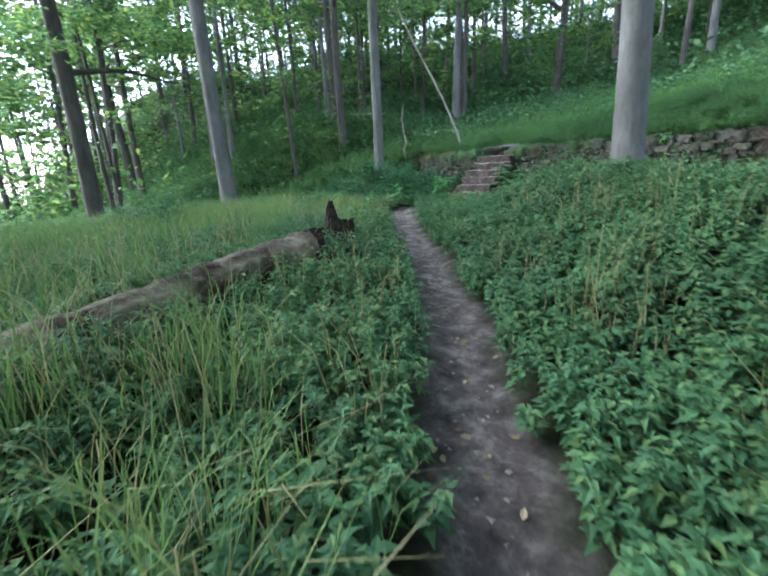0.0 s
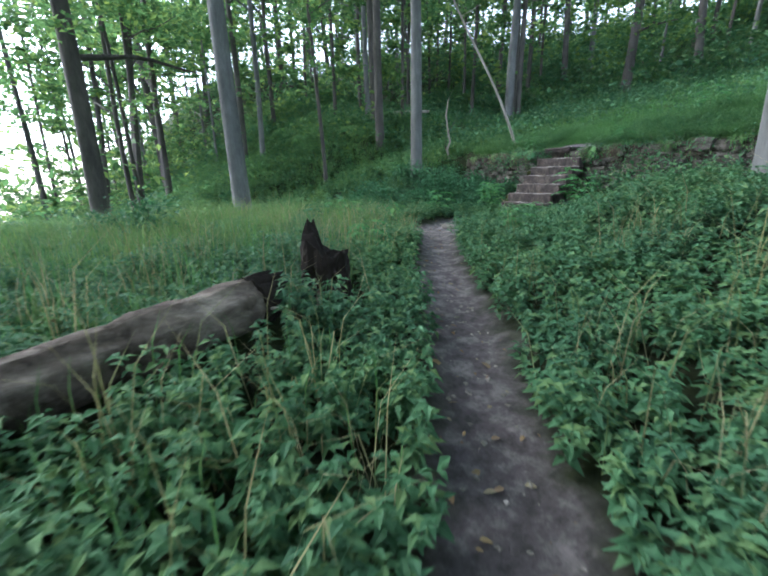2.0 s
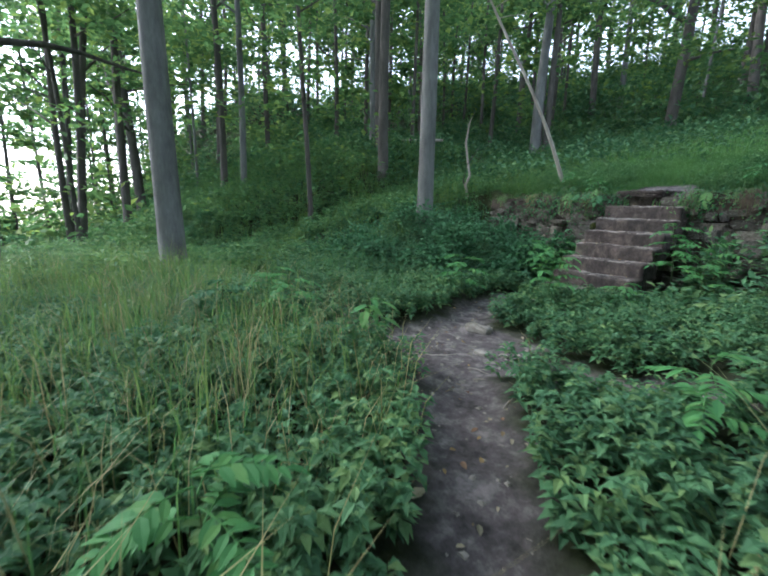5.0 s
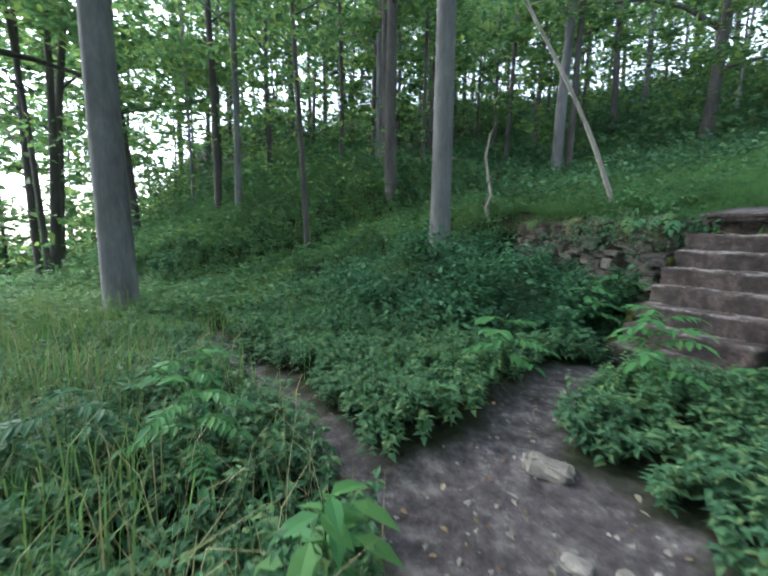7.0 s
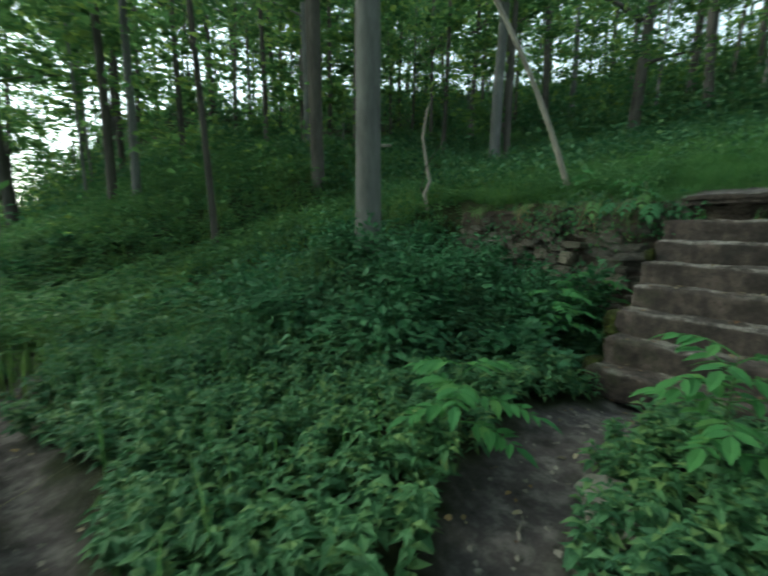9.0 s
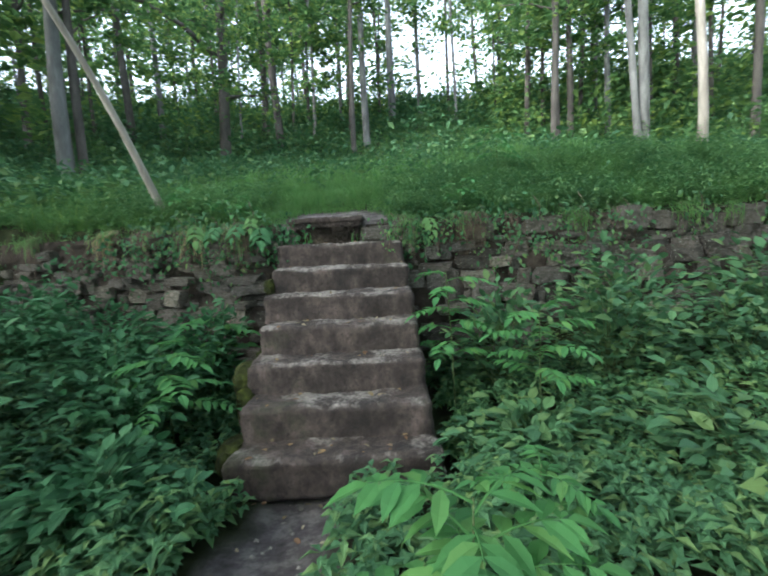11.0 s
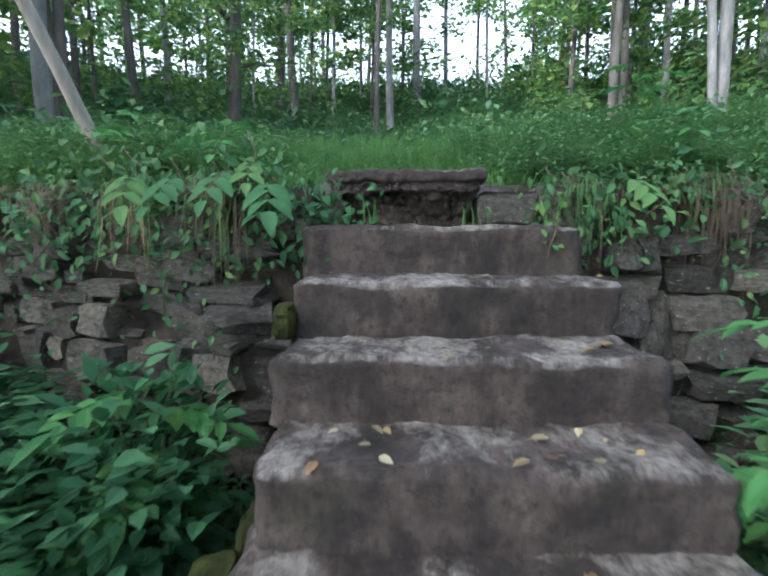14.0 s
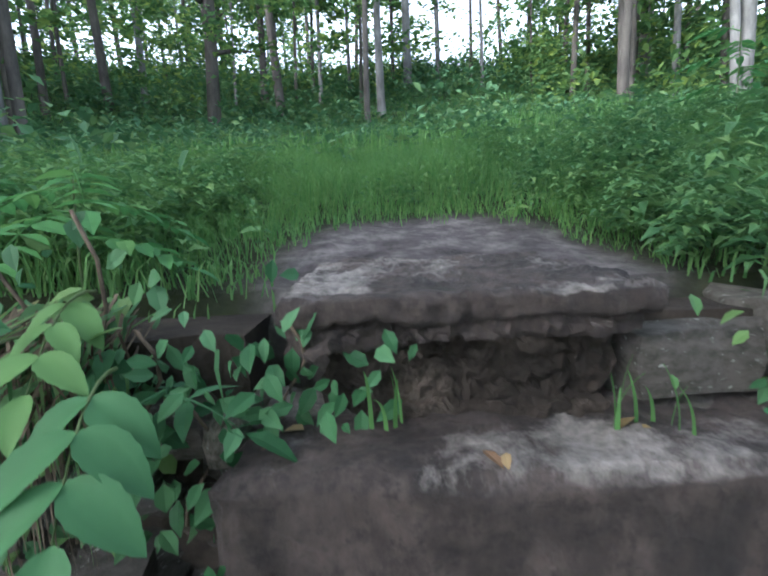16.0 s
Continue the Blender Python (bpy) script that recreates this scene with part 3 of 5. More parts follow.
twin = tree("tree", 11.5, 12.7, 17, 0.21, "twin-stemmed pale tree with split bark", M_BARK, (-0.045, 0.0), 0.05, 3, 0.5, (3.2, 5, 12, 60, 60, 0.22), 9)
v, f = trunk_arrays(np.random.default_rng(90), 15, 0.15, (-0.07, 0.02), 0.05, 1, 0.5, 10, 1.2)
from_arrays("second_stem", v + np.array([-0.3, -0.1, 0.1]), f, M_BARK, twin, True)
snag = thing("dead_snag", (11.1, 9.3, h1(11.1, 9.3) - 0.05), "pale broken-off dead trunk standing on the bank", "tree")
v, f = tube_arrays(np.array([[0, 0, 0], [0.03, 0, 1.3], [-0.05, 0, 2.8], [-0.17, 0.03, 4.3], [-0.27, 0.03, 5.3]]), [0.17, 0.145, 0.135, 0.125, 0.115], 10, 0.04)
from_arrays("trunk", v, f, M_DEAD, snag, True)
tree("tree", -1.6, 1.2, 4.6, 0.045, "dead bare trunk leaning over the slope", M_DEAD, (-0.32, -0.30), 0.09, 2, 0.6, None, 10)
tree("tree", -8.2, -1.9, 12, 0.08, "slender dark tree with a pale broken base", M_BARK_DARK, (0.0, 0.0), 0.15, 6, 0.2, (2.4, 2.4, 10, 22, 55, 0.2), 11)
tree("tree", -12.0, 3.0, 15, 0.2, "dark grey tree on the slope", M_BARK_DARK, (0.0, 0.0), 0.08, 4, 0.4, (3.2, 6, 14, 26, 55, 0.26), 12)
tree("tree", -7.9, -9.4, 15, 0.25, "dark tree against the bright valley", M_BARK_DARK, (0.03, 0.0), 0.08, 6, 0.2, (3.4, 4.0, 13, 40, 60, 0.2), 13)
for i, (dx, dy, lx) in enumerate([(0, 0, -0.10), (0.5, 0.2, -0.05), (0.9, 0.1, 0.01), (1.3, 0.5, 0.06)]):
    tree("tree", -13.2 + dx * 0.6, -8.0 + dy - dx * 0.4, 13, 0.14 - 0.02 * i, "dark stem of a many-stemmed tree clump", M_BARK_DARK, (lx * 0.3, -lx), 0.12, 4, 0.3, (2.2, 6, 12, 16, 55, 0.24), 20 + i)
tree("tree", -15.2, -6.6, 14, 0.16, "dark slim tree on the valley edge", M_BARK_DARK, (0.0, 0.03), 0.1, 4, 0.3, (2.4, 4, 12, 30, 55, 0.24), 30)

# added trees beside and behind the walk; their crowns shade the near path
for i, (x, y) in enumerate([(10.5, -7.5), (9.2, -3.4), (12.5, -11.0), (10.0, -14.5), (5.5, -15.5)]):
    tree("tree", x, y, 16, 0.2, "grey forest tree added for shade, with a broad leafy crown", M_BARK_DARK, (0.0, 0.0), 0.06, 4, 0.45, (5.0, 8.0, 15, 90, 70, 0.22), 60 + i)

for i, (x, y, rad) in enumerate(SLOPE_TREES):
    tree("tree", x, y, 14 + i % 4, rad, "grey-brown forest tree standing on the slope", M_BARK_DARK if i % 3 else M_BARK, (0.01 * ((i * 7) % 5 - 2), 0.0), 0.09, 4, 0.35, (2.8, 5.4, 14, 26, 52, 0.3), 200 + i)

# the wood behind: copies of a few built trees
protos = []
for i in range(6):
    rr = 0.10 + 0.03 * (i % 4)
    protos.append(tree("tree", -30 - 3 * i, 30, 15 + i % 3, rr, "grey forest tree with a high thin crown", M_BARK if i == 1 else M_BARK_DARK, (0.01 * (i - 3), 0.0), 0.10, 5, 0.3, (2.8, 5.2 if i % 2 else 2.2, 14, 26, 46, 0.36), 40 + i))
r = random.Random(5)
placed = [(o.location.x, o.location.y) for o in scene.objects if o.name.startswith("tree")]
n = 0
while n < 190:
    # from 140 on: added ring behind the walk that blocks low sky light
    x, y = (r.uniform(-46, 30), r.uniform(-12, 46)) if n < 140 else (r.uniform(-14, 34), r.uniform(-38, 6))
    if n < 140 and y < 12 and (x > -10 or (y < -4 and x > -22)):
        continue
    if abs(x - 0.125 * y - 0.7) < 0.8 + 0.05 * y and y > 8:
        continue
    if n >= 140 and (math.hypot(x - 5, y + 8) < 7.5 or (x < 3 and y > -14) or x + y < -30 or y > -3):
        continue
    if n < 140 and math.hypot(x - 1, y + 4) < 21:
        continue
    if min(math.hypot(x - a, y - b) for a, b in placed) < 1.8:
        continue
    placed.append((x, y))
    copy_thing(protos[n % 6], pose(x, y, h1(x, y) - 0.05, r.uniform(-2, 2), r.uniform(-2, 2), r.uniform(0, 360)) @ Matrix.Diagonal((*[r.uniform(0.6, 1.5)] * 2, r.uniform(0.85, 1.2), 1)))
    n += 1


# ---- understorey: leafy shrubs far back, one mass ----
def scatter(n, x0, x1, y0, y1, keep, rng):
    x, y = rng.uniform(x0, x1, n), rng.uniform(y0, y1, n)
    k = rng.random(n) < keep(x, y)
    return x[k], y[k]


def shrub_mass(name, spots, leaf, per, mat, label, seed, hgt, rad):
    rng = np.random.default_rng(seed)
    x, y = spots
    m = len(x)
    hh = hgt * rng.uniform(0.4, 1.3, m)
    rr = rad * rng.uniform(0.6, 1.3, m)
    k = m * per
    a = rng.uniform(0, 6.28, k)
    u = rng.random(k) ** 0.5
    cx, cy = np.repeat(x, per) + np.cos(a) * u * np.repeat(rr, per), np.repeat(y, per) + np.sin(a) * u * np.repeat(rr, per)
    z = height(cx, cy) + np.repeat(hh, per) * (rng.random(k) ** 0.7) * np.sqrt(np.maximum(0.05, 1.05 - u * u))
    al = np.stack([np.cos(a), np.sin(a), rng.normal(-0.1, 0.3, k)], 1) + rng.normal(0, 0.4, (k, 3))
    no = rng.normal(0, 0.4, (k, 3)) + np.array([0, 0, 1])
    ln = leaf * rng.uniform(0.6, 1.35, k)
    v, f = flat_leaf_arrays(np.stack([cx, cy, z], 1), al, no, ln, ln * 0.6)
    return tagged(from_arrays(name, v, f, mat), label, "shrubs", kind="stuff")


def on_bank(x, y):
    """Above the wall, clear of the bare soil behind the top slab."""
    edge = np.where(x < -0.4, 0.24 + 0.30 * np.clip(-x - 0.4, 0, 3.6), 0.26)
    soil = np.hypot((x - 0.45) / 0.62, (y - 0.8) / 0.7) + 0.12 * wave(x, y, 0.4)
    return (y > edge) * smooth(soil, 0.85, 1.1)


def bank_area(x, y):
    return np.where(x < -3.8, smooth(y, -4.5, -2.0), on_bank(x, y))


rng = np.random.default_rng(3)
# far undergrowth: the darker weed leaf colour stands in for shade under the crowns
spots = scatter(1500, -50, 30, 13, 44, lambda x, y: 0.15 + 0.75 * smooth(y, 16, 30), rng)
shrub_mass("far_undergrowth", spots, 0.36, 60, M_WEED, "leafy undergrowth of the wood, coloured dark for crown shade", 4, 1.5, 1.3)
spots = scatter(500, -45, -16, -14, 14, lambda x, y: 0.3 + 0 * x, rng)
shrub_mass("far_undergrowth", spots, 0.3, 60, M_WEED, "leafy undergrowth of the wooded slope", 5, 1.4, 1.1)
spots = scatter(420, -46, 36, 26, 48, lambda x, y: (0.6 + 0.45 * wave(x, y, 9.0)) * (np.abs(x - 0.125 * y - 0.7) > 0.04 * y), rng)
shrub_mass("sapling_thicket", spots, 0.36, 90, M_CROWN, "leafy saplings closing the back of the wood", 7, 4.4, 1.0)
# added behind the camera to keep horizon light off the path
spots = scatter(700, -14, 40, -42, 4, lambda x, y: (np.hypot(x - 4, y + 6) > 15) * (x + y > -32) * 0.9, rng)
shrub_mass("sapling_thicket", spots, 0.3, 40, M_CROWN, "leafy saplings added behind the start of the path to block low light", 9, 5.0, 1.8)
spots = scatter(240, 8, 34, 12, 40, lambda x, y: (x > 0.25 * y + 3) * 0.9, rng)
shrub_mass("sapling_thicket", spots, 0.32, 80, M_CROWN, "leafy saplings beyond the bank", 10, 3.6, 1.1)
spots = scatter(150, -46, -23, -8, 24, lambda x, y: 0.55 + 0.45 * wave(x, y, 8.0), rng)
shrub_mass("sapling_thicket", spots, 0.34, 80, M_CROWN, "leafy saplings on the side of the slope", 8, 3.8, 1.1)
spots = scatter(900, -85, -24, -60, -9, lambda x, y: 0.6 + 0 * x, rng)
shrub_mass("valley_foliage", spots, 0.7, 60, M_CROWN, "pale sunlit foliage down in the valley", 6, 5.5, 2.6)
spots = scatter(170, -48, -22, -17, -3, lambda x, y: 1.0 + 0 * x, rng)
shrub_mass("sapling_thicket", spots, 0.32, 80, M_CROWN, "leafy saplings on the edge of the valley", 31, 4.6, 1.3)

spots = scatter(1500, -24, -2.5, 2.0, 18, lambda x, y: bank_area(x, y) * (0.25 + 0.7 * smooth(wave(x, y, 2.4), -0.4, 0.5)), rng)
shrub_mass("slope_undergrowth", spots, 0.17, 46, M_WEED, "dark low undergrowth on the wooded slope", 25, 0.75, 0.6)
spots = scatter(900, -3, 16, 6.5, 20, lambda x, y: 0.15 + 0.6 * smooth(wave(x, y, 2.0), -0.2, 0.5) * smooth(y, 7, 12), rng)
shrub_mass("slope_undergrowth", spots, 0.16, 40, M_WEED, "dark low undergrowth beyond the grass", 26, 0.6, 0.55)
spots = scatter(700, -34, -10, -14, 3, lambda x, y: 0.2 + 0.5 * smooth(wave(x, y, 3.0), -0.3, 0.5), rng)
shrub_mass("slope_undergrowth", spots, 0.17, 44, M_BANK, "green low undergrowth on the open slope", 27, 0.7, 0.7)
dry_wall("wall_west", -3.6, -0.05, 3, "old dry stone retaining wall with crumbling courses")
dry_wall("wall_east", 0.77, 7.5, 4, "old dry stone retaining wall overhung by weeds")


# ---- ground cover ----
def weeds(name, n, area, keep, hgt, leaf, mat, label, seed, tiers=4, per=3, ratio=0.5, simple=False):
    """Leafy stalks: tiers of leaves round each stem."""
    rng = np.random.default_rng(seed)
    x, y = scatter(n, *area, keep, rng)
    m = len(x)
    z = height(x, y)
    H = hgt * rng.uniform(0.55, 1.25, m) * (0.8 + 0.3 * wave(x, y, 1.7))
    tilt = rng.normal(0, 0.18, (m, 2))
    k = tiers * per
    tier = np.tile(np.repeat(np.arange(tiers), per), m)
    u = 0.3 + 0.7 * (tier + rng.uniform(0, 0.5, m * k)) / tiers
    Hh = np.repeat(H, k)
    px = np.repeat(x, k) + np.repeat(tilt[:, 0], k) * u * Hh
    py = np.repeat(y, k) + np.repeat(tilt[:, 1], k) * u * Hh
    pz = np.repeat(z, k) + u * Hh
    a = np.tile(np.arange(k) * 2.4, m) + np.repeat(rng.uniform(0, 6.28, m), k) + rng.normal(0, 0.3, m * k)
    al = np.stack([np.cos(a), np.sin(a), rng.normal(0.15, 0.25, m * k)], 1)
    no = np.stack([-0.35 * np.cos(a), -0.35 * np.sin(a), np.ones(m * k)], 1) + rng.normal(0, 0.25, (m * k, 3))
    ln = leaf * rng.uniform(0.6, 1.3, m * k) * (1.15 - 0.35 * u)
    p = np.stack([px, py, pz], 1)
    v, f = flat_leaf_arrays(p, al, no, ln, ln * ratio) if simple else leaf_arrays(p, al, no, ln, ln * ratio, 0.2, 0.3)
    return tagged(from_arrays(name, v, f, mat), label, "weeds", kind="stuff")


def off_path(x, y, margin=0.05):
    t = np.clip(((x - 4.3) * 1.45 + (y + 8.72) * -3.48) / 14.2, 0, 1)
    clear = (np.hypot(x - 3.95, y + 8.04) > 0.3) * (np.hypot(x - 4.36 - 1.45 * t, y + 8.7 + 3.48 * t) > 0.2)
    return clear * smooth(path_distance(x, y) + 0.10 * wave(x, y, 0.6), margin, margin + 0.15)


def below_wall(x, y):
    inside = (x > -0.15) & (x < 1.3) & (y > -1.75)
    return np.where(inside, 0.0, 1 - smooth(y, 0.05, 0.12) * (x > -3.6))


weeds("low_weeds", 30000, (-3.5, 9.5, -13, 0.2), lambda x, y: off_path(x, y) * below_wall(x, y) * (1 - smooth(np.abs((x - 8.1) * 0.66 + (y + 10.9) * 0.75), 2.6, 5.0) * 0.55), 0.33, 0.072, M_WEED, "dense low green leafy weeds beside the path", 11, 5, 4)
weeds("low_weeds", 16000, (-16, 14, -20, 0), lambda x, y: off_path(x, y) * below_wall(x, y) * np.where((x > -3.5) & (x < 9.5) & (y > -13), 0.0, 1.0), 0.35, 0.14, M_WEED, "green weeds on the lower slope", 12, 3, 4, simple=True)


def grass(name, n, area, keep, hgt, wid, mat, label, seed, bend=0.35):
    rng = np.random.default_rng(seed)
    x, y = scatter(n, *area, keep, rng)
    m = len(x)
    a = rng.uniform(0, 6.28, m)
    lean = np.stack([np.cos(a), np.sin(a), np.zeros(m)], 1) * rng.uniform(0.3, 1.0, m)[:, None] * bend
    H = hgt * rng.uniform(0.5, 1.3, m) * (0.85 + 0.3 * wave(x, y, 2.3))
    soil = np.hypot((x - 0.45) / 0.62, (y - 0.8) / 0.7)
    H = H * np.where(y > 0.3, 0.35 + 0.65 * smooth(soil, 1.0, 2.0), 1.0)
    v, f = blade_arrays(np.stack([x, y, height(x, y) - 0.01], 1), lean, H, wid * rng.uniform(0.6, 1.4, m))
    return tagged(from_arrays(name, v, f, mat), label, "grass", kind="stuff")


weeds("bank_weeds", 15000, (-4.5, 8, 0.22, 5.0), lambda x, y: on_bank(x, y) * (0.06 + 0.94 * smooth(np.abs(x - 0.1), 0.7, 1.5)), 0.26, 0.062, M_BANK, "leafy weeds on the bank above the wall", 13, 4, 3, 0.42)
grass("bank_grass", 110000, (-9, 9, 0.22, 9), lambda x, y: bank_area(x, y) * (0.4 + 0.6 * smooth(wave(x, y, 2.1), -0.6, 0.3)), 0.24, 0.006, M_GRASS, "soft green grass on the bank above the wall", 14, 1.2)
grass("bank_grass", 60000, (-3.5, 4.5, 0.6, 4.5), lambda x, y: on_bank(x, y) * (0.35 + 0.65 * smooth(wave(x, y, 1.1), -0.5, 0.5)), 0.3, 0.005, M_GRASS, "soft green grass behind the top slab", 22, 1.5)
weeds("bank_weeds", 2600, (1.0, 6.5, 0.4, 3.2), lambda x, y: on_bank(x, y) * smooth(wave(x, y, 1.3), -0.4, 0.5), 0.5, 0.075, M_BANK, "taller leafy weeds standing on the bank", 23, 6, 3, 0.36)
weeds("bank_weeds", 1500, (-3.2, -0.5, 0.7, 3.0), lambda x, y: on_bank(x, y) * smooth(wave(x, y, 1.3), -0.4, 0.5), 0.42, 0.075, M_BANK, "taller leafy weeds standing on the bank", 24, 6, 3, 0.4)
grass("slope_grass", 120000, (-26, 26, 4, 36), lambda x, y: 0.95 * bank_area(x, y) * (1 - 0.4 * smooth(y, 15, 30)), 0.45, 0.022, M_GRASS, "long grass on the wooded slope", 15)
grass("slope_grass", 90000, (-26, -2.5, -16, 6), lambda x, y: 0.3 + 0.7 * smooth(wave(x, y, 3.3), -0.5, 0.4), 0.40, 0.018, M_PALE_GRASS, "bright grass on the open slope", 16)
weeds("slope_weeds", 9000, (-28, 24, 3.5, 34), lambda x, y: bank_area(x, y) * (0.6 + 0 * x), 0.45, 0.2, M_WEED, "weeds on the wooded slope", 17, 2, 4, simple=True)
weeds("slope_weeds", 20000, (-24, -3.5, -14, 5), lambda x, y: 0.45 + 0.5 * smooth(wave(x, y, 2.6), -0.4, 0.4), 0.5, 0.14, M_BANK, "weeds on the open slope", 18, 3, 3, simple=True)
grass("path_grass", 26000, (-3, 9.5, -13, -3), lambda x, y: off_path(x, y, 0.12) * smooth(-((x - 8.1) * 0.66 + (y + 10.9) * 0.75), -0.5, 2.5), 0.5, 0.007, M_GRASS, "long grass among the weeds", 19)
grass("dry_grass", 8000, (1.5, 9.5, -13, -5.5), lambda x, y: off_path(x, y, 0.15) * smooth(wave(x, y, 2.0), -0.1, 0.5), 0.8, 0.0055, M_STRAW, "dry straw-coloured grass stalks", 20, 1.0)
grass("dry_grass", 1500, (-2.0, 2.6, -7.5, -4.2), lambda x, y: off_path(x, y, 0.1) * smooth(-y, 4.6, 5.6), 0.6, 0.005, M_STRAW, "dry yellow grass stalks by the fork", 21, 1.0)

grass("tall_grass", 11000, (-7.0, 2.2, -11.5, -5.9), lambda x, y: off_path(x, y, 0.12) * smooth(wave(x, y, 1.9), -0.5, 0.4), 0.7, 0.007, M_PALE_GRASS, "tall pale grass on the open side of the path", 28, 0.9)
grass("tall_grass", 7000, (2.6, 7.9, -14.5, -10.2), lambda x, y: off_path(x, y, 0.12) * smooth(wave(x, y, 1.5), -0.4, 0.4), 0.75, 0.007, M_PALE_GRASS, "tall pale grass around the fallen log", 29, 1.0)
grass("dry_grass", 2600, (2.6, 7.9, -14.5, -10.2), lambda x, y: off_path(x, y, 0.12) * smooth(wave(x, y, 1.5), -0.4, 0.4), 0.85, 0.006, M_STRAW, "dry straw-coloured stalks around the fallen log", 30, 1.1)
grass("dry_grass", 1600, (-5.0, 2.0, -10.0, -6.2), lambda x, y: off_path(x, y, 0.12) * smooth(wave(x, y, 1.5), -0.2, 0.5), 0.8, 0.005, M_STRAW, "dry straw-coloured stalks in the pale grass", 31, 0.9)


# ---- bushes and brambles ----
def bush(x, y, rad, hgt, n, leaf, mat, label, seed, name="bush", ratio=0.6):
    rng = np.random.default_rng(seed)
    b = thing(name, (x, y, h1(x, y) - 0.03), label, "bush", "brambles and bushes")
    tips = []
    for i in range(14):
        a = rng.uniform(0, 6.28)
        q = rng.uniform(0.3, 1.0)
        s = np.linspace(0, 1, 5)
        p = np.stack([np.cos(a) * rad * q * s ** 1.3, np.sin(a) * rad * q * s ** 1.3, hgt * (1.25 - 0.5 * q) * (s - 0.28 * s * s * q)], 1)
        v, f = tube_arrays(p, 0.008 * (1.1 - s), 5, 0.0, rng)
        from_arrays("stem", v, f, M_STEM, b, True)
        tips.append(p)
    tips = np.array(tips)
    i, u = rng.integers(0, 14, n), rng.uniform(0.25, 1.0, n)
    k = np.clip((u * 4).astype(int), 0, 3)
    w = (u * 4 - k)[:, None]
    p = tips[i, k] * (1 - w) + tips[i, k + 1] * w + rng.normal(0, 1, (n, 3)) * np.array([0.16, 0.16, 0.10]) * rad * 1.2
    p[:, 2] = np.maximum(p[:, 2], 0.03)
    al = unit(p * np.array([1, 1, 0.2])) + rng.normal(0, 0.6, (n, 3)) * np.array([1, 1, 0.5])
    no = rng.normal(0, 0.35, (n, 3)) + np.array([0, 0, 1]) + 0.4 * unit(p)
    ln = leaf * rng.uniform(0.55, 1.3, n)
    v, f = oval_arrays(p, al, no, ln, ln * ratio)
    from_arrays("foliage", v, f, mat, b)
    return b


BUSHES = [(-1.7, -1.9, 0.85, 1.0), (-2.9, -1.8, 0.9, 0.55), (-0.85, -1.2, 0.55, 0.75), (-1.2, -2.7, 0.75, 0.6), (-0.55, -0.45, 0.4, 0.95),
          (-2.4, -3.1, 0.8, 0.55), (-3.7, -3.0, 0.9, 0.6), (-1.35, -0.35, 0.6, 0.85), (-4.4, -1.6, 0.9, 0.7), (-0.35, -2.1, 0.35, 0.5),
          (-3.5, 0.45, 0.7, 1.0), (-2.5, 0.1, 0.6, 1.05), (-1.75, -0.1, 0.45, 1.0), (-4.3, 0.9, 0.7, 0.8)]
for i, (x, y, rad, hh) in enumerate(BUSHES):
    bush(x, y, rad, hh, int(1500 * rad + 400), 0.082, M_DUSK, "dusky green bramble thicket below the old wall", 100 + i, "bramble")
for i, (x, y, rad, hh) in enumerate([(1.85, -0.55, 0.42, 1.05), (2.6, -0.75, 0.6, 1.1), (1.5, -0.2, 0.22, 0.55), (3.6, -0.8, 0.7, 0.75), (4.8, -1.0, 0.8, 0.7), (1.75, -1.5, 0.45, 0.5), (2.6, -1.9, 0.6, 0.45), (6.2, -1.0, 0.9, 0.8), (3.0, -0.35, 0.6, 1.1), (4.2, -0.4, 0.7, 1.0), (5.5, -0.5, 0.8, 1.0), (7.0, -0.5, 0.8, 1.0)]):
    bush(x, y, rad, hh, int(700 * rad + 200), 0.10, M_WEED, "green leafy bush at the foot of the wall", 120 + i)
for i, (x, y, rad, hh) in enumerate([(-1.0, -8.8, 0.75, 0.95), (-2.0, -9.3, 0.6, 0.7), (-9.5, -5.3, 0.4, 0.5), (-11.0, -4.5, 0.4, 0.45)]):
    bush(x, y, rad, hh, 900, 0.09, M_DUSK, "dark round bush in the grass", 130 + i)


